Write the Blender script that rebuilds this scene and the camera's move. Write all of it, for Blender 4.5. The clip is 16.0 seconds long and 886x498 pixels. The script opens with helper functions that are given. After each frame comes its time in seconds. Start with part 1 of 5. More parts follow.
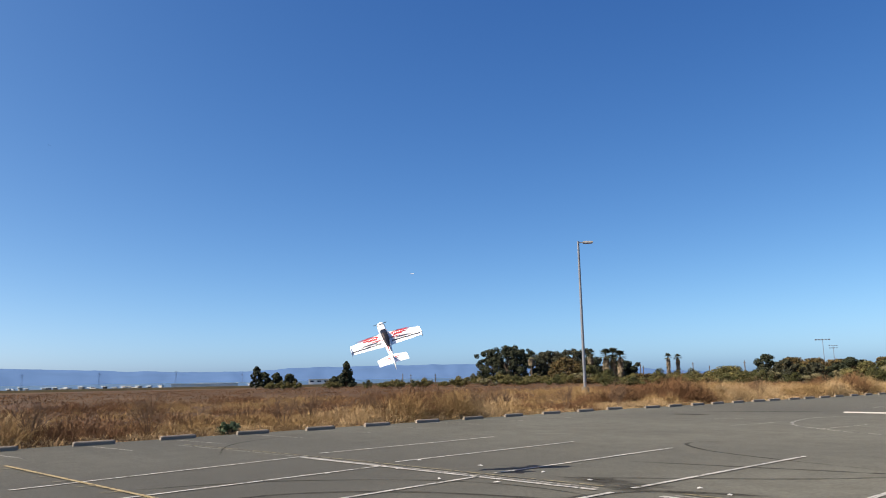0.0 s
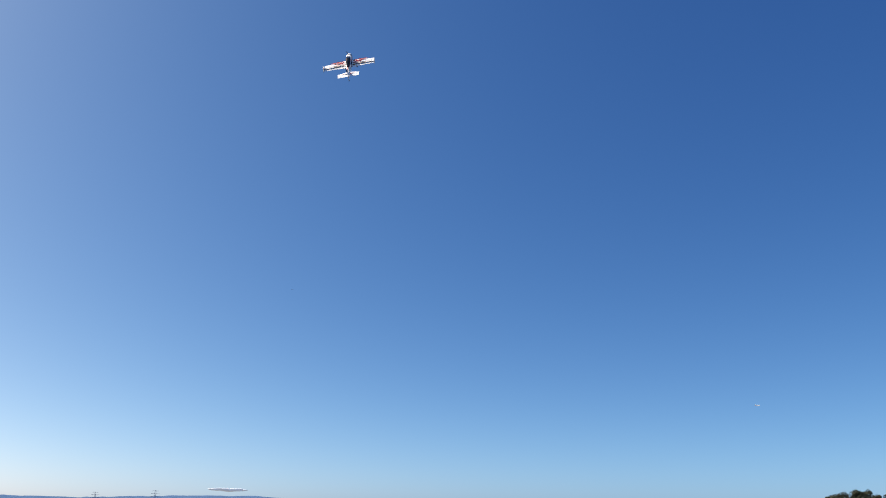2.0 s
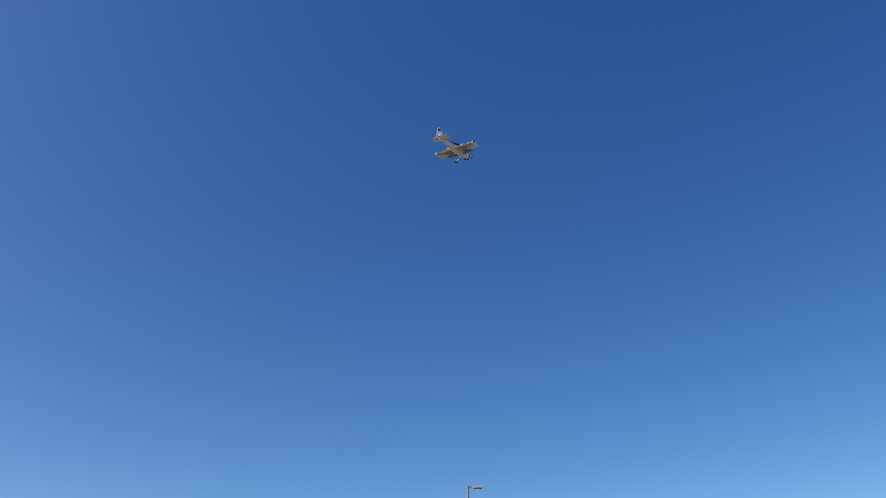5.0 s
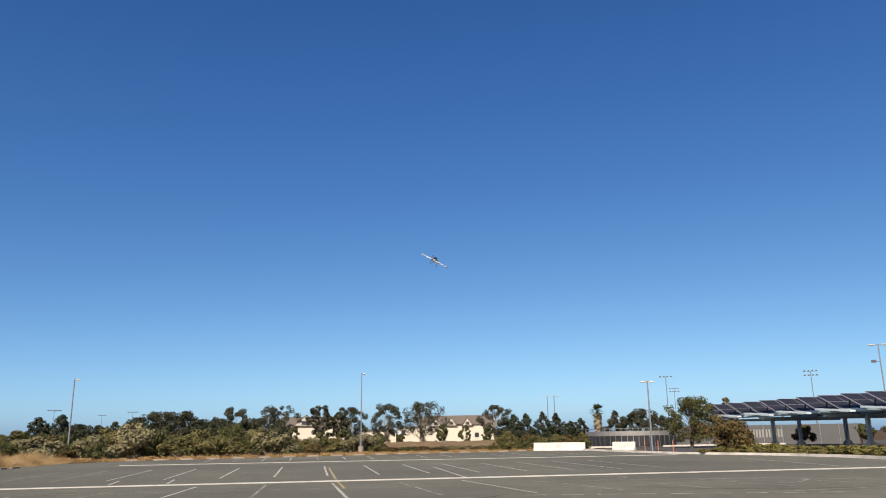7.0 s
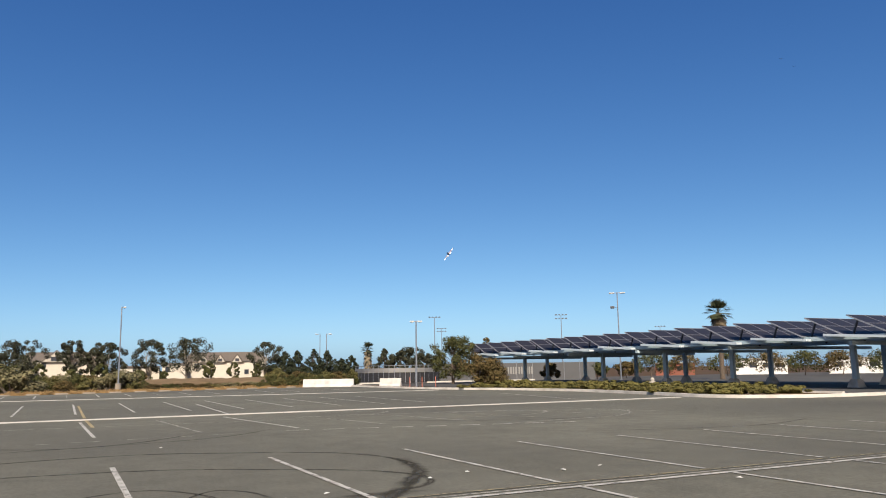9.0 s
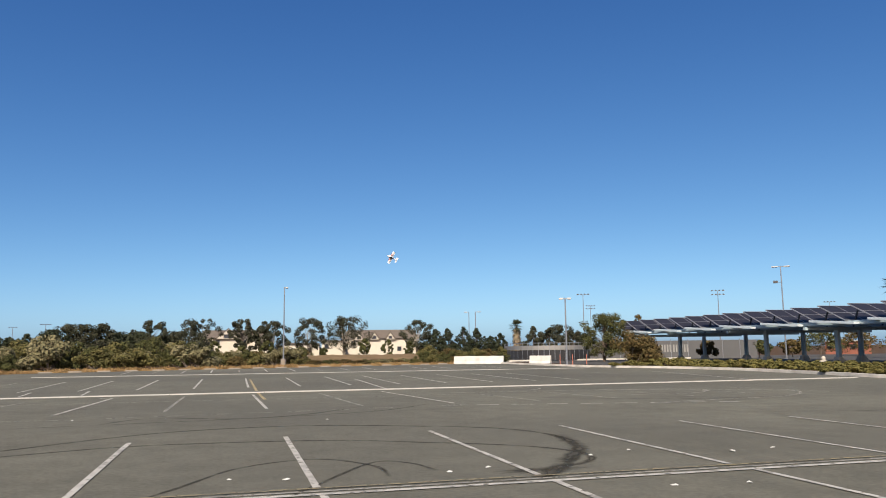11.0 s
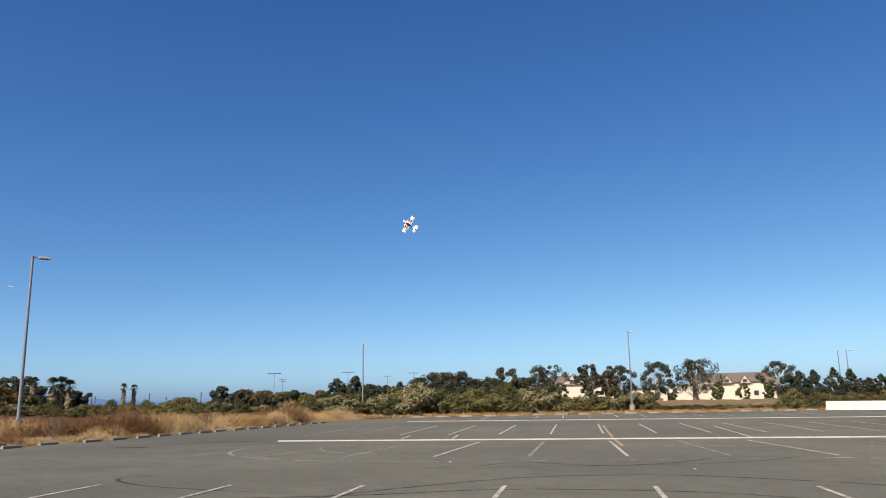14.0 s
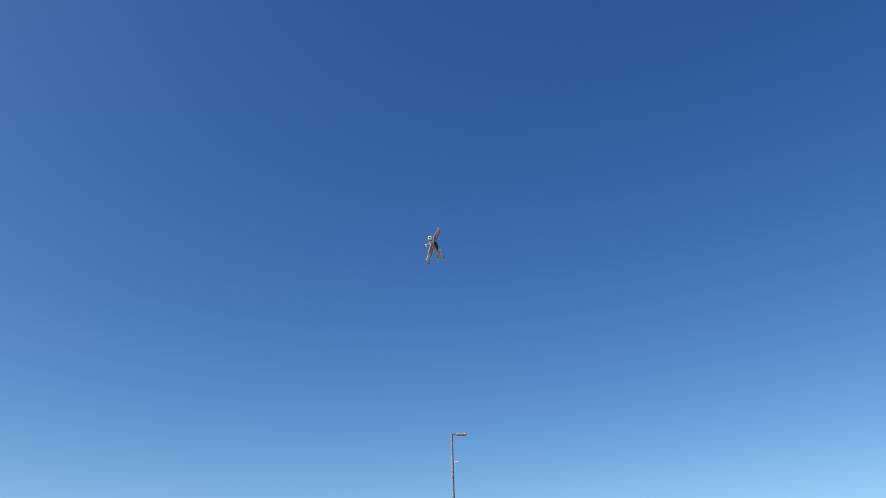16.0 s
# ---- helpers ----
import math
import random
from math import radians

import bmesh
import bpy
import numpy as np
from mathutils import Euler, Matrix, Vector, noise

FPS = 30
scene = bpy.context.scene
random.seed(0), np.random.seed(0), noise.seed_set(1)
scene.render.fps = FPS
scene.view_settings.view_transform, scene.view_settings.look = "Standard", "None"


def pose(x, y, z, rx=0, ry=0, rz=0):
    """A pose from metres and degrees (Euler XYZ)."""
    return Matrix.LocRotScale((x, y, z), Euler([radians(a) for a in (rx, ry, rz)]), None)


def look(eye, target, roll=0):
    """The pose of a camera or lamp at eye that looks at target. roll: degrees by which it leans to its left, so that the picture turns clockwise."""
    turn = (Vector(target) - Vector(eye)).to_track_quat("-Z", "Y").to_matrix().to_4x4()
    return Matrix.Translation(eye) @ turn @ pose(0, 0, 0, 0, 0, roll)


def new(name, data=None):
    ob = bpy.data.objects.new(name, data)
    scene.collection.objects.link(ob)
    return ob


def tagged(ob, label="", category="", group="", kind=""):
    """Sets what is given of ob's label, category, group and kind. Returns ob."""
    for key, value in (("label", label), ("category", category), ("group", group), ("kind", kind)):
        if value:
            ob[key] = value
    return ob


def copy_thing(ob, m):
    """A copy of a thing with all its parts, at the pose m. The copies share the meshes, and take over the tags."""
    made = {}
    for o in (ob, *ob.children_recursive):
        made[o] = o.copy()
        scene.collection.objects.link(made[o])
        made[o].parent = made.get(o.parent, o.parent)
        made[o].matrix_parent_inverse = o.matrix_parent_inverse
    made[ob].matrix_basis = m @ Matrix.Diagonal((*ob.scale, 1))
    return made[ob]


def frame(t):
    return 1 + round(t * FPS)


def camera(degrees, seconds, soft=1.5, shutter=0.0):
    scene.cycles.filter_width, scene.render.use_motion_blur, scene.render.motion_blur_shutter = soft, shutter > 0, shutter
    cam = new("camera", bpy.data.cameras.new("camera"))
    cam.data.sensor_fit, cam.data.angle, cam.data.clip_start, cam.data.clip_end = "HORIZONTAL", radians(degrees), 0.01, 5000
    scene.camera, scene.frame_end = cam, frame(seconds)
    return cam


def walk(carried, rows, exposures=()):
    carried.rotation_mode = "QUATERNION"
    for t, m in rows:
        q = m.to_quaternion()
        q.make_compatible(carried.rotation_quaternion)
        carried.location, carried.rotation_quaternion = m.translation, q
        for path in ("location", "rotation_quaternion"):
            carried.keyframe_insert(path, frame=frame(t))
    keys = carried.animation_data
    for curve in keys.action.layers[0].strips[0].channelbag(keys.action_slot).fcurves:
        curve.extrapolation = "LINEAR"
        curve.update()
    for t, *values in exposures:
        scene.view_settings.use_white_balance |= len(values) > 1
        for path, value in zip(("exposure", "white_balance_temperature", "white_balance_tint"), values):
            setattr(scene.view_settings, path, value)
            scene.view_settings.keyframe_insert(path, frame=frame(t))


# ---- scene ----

# ---------------------------------------------------------------- camera
cam = camera(60.23, 16.0, 1.0, 0.0)
PATH = [
    (0.0, pose(-0.26, -0.13, 1.60, 99.57, 1.04, 48.47)),
    (0.5, pose(-0.24, -0.15, 1.60, 96.38, 0.52, 52.01)),
    (0.6, pose(-0.24, -0.14, 1.61, 96.39, 0.37, 53.33)),
    (1.0, pose(-0.28, -0.16, 1.61, 98.95, 0.17, 59.27)),
    (1.5, pose(-0.38, -0.15, 1.59, 104.27, -0.52, 65.69)),
    (1.9, pose(-0.30, -0.10, 1.60, 108.44, -1.12, 69.93)),
    (2.1, pose(-0.27, -0.09, 1.60, 110.58, -1.08, 72.13)),
    (2.5, pose(-0.26, -0.09, 1.60, 114.60, -1.00, 76.00)),
    (3.0, pose(-0.25, -0.09, 1.60, 118.80, -0.80, 79.20)),
    (3.5, pose(-0.24, -0.08, 1.60, 122.00, -0.50, 80.30)),
    (3.7, pose(-0.23, -0.08, 1.60, 122.80, -0.30, 79.80)),
    (4.4, pose(-0.16, -0.07, 1.60, 121.50, 0.40, 62.00)),
    (5.2, pose(-0.05, -0.06, 1.60, 115.40, 1.00, 33.50)),
    (5.8, pose(0.03, -0.06, 1.60, 110.78, 1.10, 15.89)),
    (6.0, pose(0.05, -0.07, 1.60, 109.48, 0.62, 10.63)),
    (6.5, pose(0.11, -0.03, 1.60, 106.51, 0.04, -1.34)),
    (7.0, pose(0.18, 0.00, 1.61, 103.82, 0.90, -9.52)),
    (7.5, pose(0.25, -0.02, 1.62, 101.51, 1.13, -15.84)),
    (8.0, pose(0.36, -0.05, 1.62, 100.12, 0.97, -21.47)),
    (8.2, pose(0.38, -0.05, 1.61, 99.82, 0.96, -23.48)),
    (9.2, pose(0.36, -0.02, 1.60, 98.90, 0.85, -26.20)),
    (10.3, pose(0.29, 0.00, 1.58, 98.20, 0.72, -20.87)),
    (10.5, pose(0.29, 0.03, 1.58, 98.00, 0.65, -19.26)),
    (11.0, pose(0.27, 0.08, 1.58, 97.51, 0.67, -15.21)),
    (11.5, pose(0.23, 0.08, 1.58, 97.32, 0.86, -10.89)),
    (12.0, pose(0.15, 0.08, 1.58, 97.66, 1.05, -6.44)),
    (12.5, pose(0.10, 0.09, 1.59, 98.21, 1.30, -2.36)),
    (13.0, pose(0.02, 0.14, 1.58, 98.82, 1.48, 1.69)),
    (13.5, pose(-0.02, 0.13, 1.59, 99.69, 1.40, 5.74)),
    (14.0, pose(-0.03, 0.10, 1.60, 101.16, 0.93, 9.93)),
    (14.5, pose(-0.01, 0.11, 1.59, 103.45, 0.50, 15.01)),
    (14.8, pose(-0.03, 0.09, 1.59, 105.18, 0.58, 19.30)),
    (15.1, pose(0.00, 0.10, 1.60, 107.02, 1.13, 24.45)),
    (15.5, pose(0.02, 0.11, 1.60, 109.66, 1.36, 31.57)),
    (16.0, pose(0.02, 0.09, 1.60, 113.37, 1.31, 39.35)),
]
walk(cam, PATH, [(0.0, 0.93), (0.7, 0.93), (2.0, 0.76), (3.5, 0.76), (6.0, 0.73), (8.0, 0.68), (12.5, 0.68), (14.0, 0.77), (15.0, 0.88), (16.0, 0.77)])

# ---------------------------------------------------------------- world and sun
SUN_BEARING, SUN_HEIGHT = 154.0, 42.0     # degrees to the left of +y, degrees up
SUN_DIR = Vector((-math.sin(radians(SUN_BEARING)) * math.cos(radians(SUN_HEIGHT)),
                  math.cos(radians(SUN_BEARING)) * math.cos(radians(SUN_HEIGHT)),
                  math.sin(radians(SUN_HEIGHT))))
world = bpy.data.worlds.new("sky")
scene.world = world
world.use_nodes = True
wn = world.node_tree
sky = wn.nodes.new("ShaderNodeTexSky")
sky.sky_type = "NISHITA"
sky.sun_disc = False
sky.sun_elevation = radians(SUN_HEIGHT)
sky.sun_rotation = radians(-SUN_BEARING)
sky.air_density, sky.dust_density, sky.ozone_density = 0.4, 1.2, 3.0
split = wn.nodes.new("ShaderNodeSeparateColor")    # clear, deep blue autumn air
join = wn.nodes.new("ShaderNodeCombineColor")
wn.links.new(sky.outputs[0], split.inputs[0])
for k, (gain, power) in enumerate(((0.230, 1.44), (0.205, 1.11), (0.177, 0.754))):
    times = wn.nodes.new("ShaderNodeMath")
    times.operation = "MULTIPLY"
    times.inputs[1].default_value = gain
    raised = wn.nodes.new("ShaderNodeMath")
    raised.operation = "POWER"
    raised.inputs[1].default_value = power
    wn.links.new(split.outputs[k], times.inputs[0])
    wn.links.new(times.outputs[0], raised.inputs[0])
    wn.links.new(raised.outputs[0], join.inputs[k])
wn.nodes["Background"].inputs["Strength"].default_value = 0.555
wn.links.new(join.outputs[0], wn.nodes["Background"].inputs["Color"])
sun = new("sun", bpy.data.lights.new("sun", "SUN"))
sun.data.energy, sun.data.angle, sun.data.color = 5.0, radians(0.53), (1.0, 0.91, 0.78)
sun.matrix_world = look((0, 0, 60), Vector((0, 0, 60)) - SUN_DIR)
scene.view_settings.exposure = 0.85


# ---------------------------------------------------------------- materials
def material(name, base, rough=0.8, vary=0.15, scale=3.0, metal=0.0, bump=0.0, fine=40.0, island=0.0, piece=0.0,
             dirt=None, dirt_scale=0.4, dirt_amount=0.5, glow=0.0, coords="Object", spec=0.5, speckle=0.0, grit=0.0):
    """A surface with a base colour, two scales of variation, optional stains and relief."""
    m = bpy.data.materials.new(name)
    m.use_nodes = True
    t = m.node_tree
    bsdf = t.nodes["Principled BSDF"]
    bsdf.inputs["Roughness"].default_value = rough
    bsdf.inputs["Metallic"].default_value = metal
    bsdf.inputs["Diffuse Roughness"].default_value = grit
    bsdf.inputs["Specular IOR Level"].default_value = spec
    where = t.nodes.new("ShaderNodeTexCoord").outputs[coords] if coords == "Object" else t.nodes.new("ShaderNodeNewGeometry").outputs["Position"]

    def noise_at(sc, detail=5.0):
        n = t.nodes.new("ShaderNodeTexNoise")
        n.inputs["Scale"].default_value = sc
        n.inputs["Detail"].default_value = detail
        t.links.new(where, n.inputs["Vector"])
        return n.outputs["Fac"]

    def mixed(fac, a, b, blend="MIX"):
        x = t.nodes.new("ShaderNodeMix")
        x.data_type, x.blend_type = "RGBA", blend
        for sock, v in ((x.inputs[0], fac), (x.inputs[6], a), (x.inputs[7], b)):
            if hasattr(v, "is_linked"):
                t.links.new(v, sock)
            else:
                sock.default_value = v
        return x.outputs[2]

    def stretched(v, lo, hi, to_lo, to_hi):
        r = t.nodes.new("ShaderNodeMapRange")
        for k, val in enumerate((lo, hi, to_lo, to_hi)):
            r.inputs[k + 1].default_value = val
        t.links.new(v, r.inputs[0])
        return r.outputs[0]

    b4 = (*base, 1)
    dark = tuple(c * (1 - vary) for c in base) + (1,)
    light = tuple(min(1, c * (1 + vary)) for c in base) + (1,)
    col = mixed(stretched(noise_at(scale), 0.3, 0.7, 0, 1), dark, light)
    col = mixed(stretched(noise_at(fine, 2), 0.25, 0.75, 0, 1), col, mixed(0.5, col, b4), "MIX")
    if speckle:
        grit = stretched(noise_at(14, 6), 0.3, 0.7, 1 - speckle, 1 + speckle)
        col = mixed(1.0, col, grit, "MULTIPLY")
        worn = stretched(noise_at(1.7, 6), 0.35, 0.65, 1 - speckle * 0.5, 1 + speckle * 0.5)
        col = mixed(1.0, col, worn, "MULTIPLY")
    if dirt:
        col = mixed(stretched(noise_at(dirt_scale), 0.45, 0.7, 0, dirt_amount), col, (*dirt, 1))
    if island or piece:
        src = t.nodes.new("ShaderNodeNewGeometry").outputs["Random Per Island"] if island else t.nodes.new("ShaderNodeObjectInfo").outputs["Random"]
        amount = island or piece
        hsv = t.nodes.new("ShaderNodeHueSaturation")
        t.links.new(stretched(src, 0, 1, 1 - amount, 1 + amount), hsv.inputs["Value"])
        t.links.new(stretched(src, 0, 1, 0.5 + amount * 0.05, 0.5 - amount * 0.05), hsv.inputs["Hue"])
        t.links.new(col, hsv.inputs["Color"])
        col = hsv.outputs[0]
    t.links.new(col, bsdf.inputs["Base Color"])
    if bump:
        bp = t.nodes.new("ShaderNodeBump")
        bp.inputs["Strength"].default_value = bump
        bp.inputs["Distance"].default_value = 0.02
        t.links.new(noise_at(fine, 4), bp.inputs["Height"])
        t.links.new(bp.outputs[0], bsdf.inputs["Normal"])
    # Glow stands in for haze on the ridge and brightness on the cloud.
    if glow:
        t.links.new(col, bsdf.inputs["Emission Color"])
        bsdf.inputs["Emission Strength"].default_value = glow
    return m


def worn_through(m, scale, low, high, most=1.0, soft=False):
    """Lets the ground show through a thin layer: gaps by noise, and a soft rim by the layer's own map."""
    t = m.node_tree
    bsdf = t.nodes["Principled BSDF"]
    n = t.nodes.new("ShaderNodeTexNoise")
    n.inputs["Scale"].default_value, n.inputs["Detail"].default_value = scale, 7.0
    t.links.new(t.nodes.new("ShaderNodeNewGeometry").outputs["Position"], n.inputs["Vector"])
    r = t.nodes.new("ShaderNodeMapRange")
    for k, v in enumerate((low, high, 0.0, most)):
        r.inputs[k + 1].default_value = v
    t.links.new(n.outputs["Fac"], r.inputs[0])
    cover = r.outputs[0]
    if soft:
        uv = t.nodes.new("ShaderNodeSeparateXYZ")
        t.links.new(t.nodes.new("ShaderNodeTexCoord").outputs["UV"], uv.inputs[0])
        x = t.nodes.new("ShaderNodeMath")
        x.operation = "MULTIPLY"
        t.links.new(cover, x.inputs[0])
        t.links.new(uv.outputs[0], x.inputs[1])
        cover = x.outputs[0]
    t.links.new(cover, bsdf.inputs["Alpha"])
    return m


M = {}
M["asphalt"] = material("asphalt", (0.076, 0.0745, 0.0605), 0.92, 0.22, 0.3, bump=0.4, fine=90, dirt=(0.048, 0.047, 0.040), dirt_scale=0.075, dirt_amount=0.9, coords="World", spec=0.25, speckle=0.22, grit=0.35)
# Darker copy of the lot's asphalt: the canopy's shade is in its colour.
M["asphalt_painted_shade"] = material("asphalt_painted_shade", (0.052, 0.050, 0.046), 0.9, 0.2, 0.3, coords="World", spec=0.3)
M["paint"] = material("worn_white_paint", (0.33, 0.32, 0.29), 0.75, 0.12, 8, dirt=(0.104, 0.099, 0.088), dirt_scale=2.5, dirt_amount=0.75, coords="World")
M["paint_faint"] = material("faded_white_paint", (0.235, 0.226, 0.20), 0.85, 0.15, 8, dirt=(0.073, 0.068, 0.062), dirt_scale=1.2, dirt_amount=0.9, coords="World")
M["yellow"] = material("worn_yellow_paint", (0.265, 0.205, 0.095), 0.75, 0.15, 8, dirt=(0.104, 0.088, 0.052), dirt_scale=3, dirt_amount=0.6, coords="World")
M["yellow_faint"] = material("faded_yellow_paint", (0.172, 0.146, 0.078), 0.85, 0.15, 8, dirt=(0.083, 0.073, 0.057), dirt_scale=1.5, dirt_amount=0.8, coords="World")
M["divider_paint"] = material("white_divider_paint", (0.323, 0.307, 0.276), 0.8, 0.08, 3, piece=0.06, dirt=(0.208, 0.198, 0.177), dirt_scale=1.5, dirt_amount=0.6)
M["tyre"] = material("tyre_rubber_mark", (0.038, 0.037, 0.031), 0.8, 0.2, 5, dirt=(0.065, 0.060, 0.050), dirt_scale=1.1, dirt_amount=0.75, coords="World", spec=0.05)
M["oil"] = material("oil_stain", (0.040, 0.038, 0.032), 0.9, 0.2, 3, dirt=(0.065, 0.060, 0.050), dirt_scale=1.5, dirt_amount=0.9, coords="World", spec=0.1)
for k_, low_, high_, most_ in (("paint", 0.30, 0.44, 1.0), ("paint_faint", 0.30, 0.52, 0.9), ("yellow", 0.32, 0.46, 1.0), ("yellow_faint", 0.30, 0.52, 0.9)):
    worn_through(M[k_], 9.0, low_, high_, most_)
worn_through(M["tyre"], 2.2, 0.28, 0.62, 0.85, True)
worn_through(M["oil"], 1.6, 0.25, 0.60, 0.85, True)
M["concrete"] = material("concrete", (0.225, 0.190, 0.148), 0.9, 0.18, 2, bump=0.3, fine=30, piece=0.12, dirt=(0.104, 0.094, 0.078), dirt_scale=1.5)
M["kerb"] = material("kerb_concrete", (0.47, 0.44, 0.39), 0.9, 0.12, 2, bump=0.2, dirt=(0.156, 0.140, 0.114), dirt_scale=0.8)
M["barrier"] = material("white_barrier_concrete", (0.457, 0.445, 0.417), 0.8, 0.06, 2, dirt=(0.260, 0.244, 0.218), dirt_scale=1.2)
M["earth"] = material("dry_field_earth", (0.068, 0.043, 0.024), 1.0, 0.35, 0.12, fine=2.0, dirt=(0.055, 0.030, 0.018), dirt_scale=0.03, dirt_amount=0.8, coords="World", spec=0.1)
M["verge"] = material("verge_earth", (0.130, 0.091, 0.052), 1.0, 0.3, 0.5, fine=8, coords="World", spec=0.1)
M["grass"] = material("dry_grass", (0.245, 0.160, 0.072), 0.95, 0.38, 0.8, island=0.1, coords="World", spec=0.15)
M["grass_pale"] = material("pale_dry_grass", (0.33, 0.235, 0.125), 0.95, 0.38, 0.8, island=0.1, coords="World", spec=0.15)
M["grass_brown"] = material("brown_dry_weed", (0.128, 0.071, 0.036), 0.95, 0.38, 0.8, island=0.12, coords="World", spec=0.1)
M["steel"] = material("galvanised_steel", (0.177, 0.192, 0.219), 0.5, 0.1, 4, metal=0.35, dirt=(0.182, 0.177, 0.172), dirt_scale=1)
M["lamp_grey"] = material("lamp_housing", (0.375, 0.375, 0.365), 0.5, 0.05, 6)
M["dark_metal"] = material("dark_metal", (0.050, 0.050, 0.055), 0.5, 0.1, 5)
M["bark"] = material("bark", (0.083, 0.062, 0.045), 0.95, 0.3, 4, bump=0.6, fine=12)
M["bark_pale"] = material("pale_bark", (0.218, 0.187, 0.146), 0.9, 0.3, 3, bump=0.4, fine=10)
M["leaf_dark"] = material("dark_foliage", (0.018, 0.023, 0.009), 0.8, 0.2, 1, island=0.4, spec=0.3)
M["leaf_gum"] = material("gum_foliage", (0.027, 0.028, 0.013), 0.8, 0.2, 1, island=0.4, spec=0.3)
M["leaf_bush"] = material("coyote_bush_foliage", (0.088, 0.080, 0.027), 0.85, 0.3, 1, island=0.3, spec=0.2)
M["leaf_grey"] = material("grey_green_foliage", (0.140, 0.126, 0.066), 0.85, 0.3, 1, island=0.3, spec=0.2)
M["leaf_rust"] = material("rusty_foliage", (0.072, 0.053, 0.019), 0.85, 0.25, 1, island=0.35, spec=0.2)
M["leaf_olive"] = material("olive_foliage", (0.045, 0.047, 0.013), 0.8, 0.25, 1, island=0.4, spec=0.25)
M["juniper"] = material("juniper_foliage", (0.098, 0.088, 0.026), 0.85, 0.25, 1, island=0.2, spec=0.2)
M["palm"] = material("palm_frond", (0.039, 0.045, 0.016), 0.7, 0.2, 1, island=0.4)
M["palm_dry"] = material("dry_palm_skirt", (0.156, 0.123, 0.078), 0.95, 0.25, 1, island=0.35)
M["twig"] = material("bare_twigs", (0.114, 0.094, 0.073), 0.95, 0.2, 1, island=0.3)
M["stucco"] = material("cream_stucco", (0.47, 0.425, 0.35), 0.9, 0.06, 1, dirt=(0.40, 0.36, 0.29), dirt_scale=0.3, dirt_amount=0.4)
M["roof"] = material("brown_roof_shingle", (0.099, 0.081, 0.065), 0.9, 0.2, 2)
M["trim"] = material("house_trim", (0.365, 0.333, 0.281), 0.8, 0.06, 2)
M["house_glass"] = material("dark_window_glass", (0.030, 0.035, 0.045), 0.1, 0.1, 1)
M["fence_dark"] = material("dark_fence_fabric", (0.018, 0.018, 0.021), 0.85, 0.15, 0.6)
M["fence_grey"] = material("grey_fence_fabric", (0.076, 0.076, 0.078), 0.9, 0.1, 0.4)
M["fence_net"] = material("pale_netting", (0.208, 0.203, 0.192), 0.9, 0.1, 1)
M["canopy_steel"] = material("pale_blue_painted_steel", (0.33, 0.41, 0.44), 0.5, 0.06, 2)
M["fascia"] = material("bright_blue_white_steel", (0.44, 0.50, 0.53), 0.5, 0.06, 2)
M["solar"] = material("solar_cell_glass", (0.020, 0.020, 0.026), 0.42, 0.2, 2, spec=0.12)
M["solar_frame"] = material("aluminium_panel_frame", (0.323, 0.323, 0.323), 0.4, 0.05, 4, metal=0.5)
M["brick_red"] = material("red_brick_wall", (0.177, 0.062, 0.039), 0.9, 0.15, 1)
M["white_wall"] = material("white_wall", (0.60, 0.58, 0.54), 0.85, 0.06, 0.6)
M["orange"] = material("orange_plastic", (0.323, 0.114, 0.078), 0.6, 0.08, 3)
# Aerial haze of the far ridge, put into its blue colour and a glow.
M["hill"] = material("ridge_painted_haze", (0.046, 0.080, 0.150), 1.0, 0.08, 0.004, fine=0.02, glow=0.75, coords="World", spec=0.0)
# Part of the cloud's lit brightness is added as glow.
M["cloud"] = material("cloud_white_glow", (0.52, 0.56, 0.62), 1.0, 0.03, 0.01, glow=0.25, coords="World", spec=0.0)
M["foam_white"] = material("white_foam", (0.86, 0.87, 0.89), 0.55, 0.03, 6)
M["foam_red"] = material("red_decal", (0.34, 0.012, 0.02), 0.45, 0.05, 6)
M["foam_black"] = material("black_decal", (0.020, 0.020, 0.022), 0.4, 0.05, 6)
M["canopy_glass"] = material("smoked_canopy", (0.015, 0.015, 0.018), 0.12, 0.05, 6)
# White airliner greyed in its colour to imitate haze.
M["far_grey"] = material("airliner_painted_haze", (0.42, 0.43, 0.45), 0.6, 0.03, 1)
M["rubber"] = material("black_rubber", (0.020, 0.020, 0.020), 0.8, 0.1, 6)
M["litter"] = material("white_litter", (0.423, 0.417, 0.400), 0.8, 0.05, 6)
M["fruit_green"] = material("green_weed", (0.042, 0.068, 0.026), 0.8, 0.2, 2, island=0.4)


# ---------------------------------------------------------------- mesh tools
def link_mesh(name, bm, mat, parent=None):
    me = bpy.data.meshes.new(name)
    bm.to_mesh(me)
    bm.free()
    me.materials.append(M[mat] if isinstance(mat, str) else mat)
    ob = new(name, me)
    if parent is not None:
        ob.parent = parent
    return ob


def part(name, bm, mat, parent, label=""):
    ob = link_mesh(name, bm, mat, parent)
    return tagged(ob, label) if label else ob


def data_mesh(name, verts, faces, mat):
    me = bpy.data.meshes.new(name)
    me.from_pydata(verts, [], faces)
    me.materials.append(M[mat])
    return me


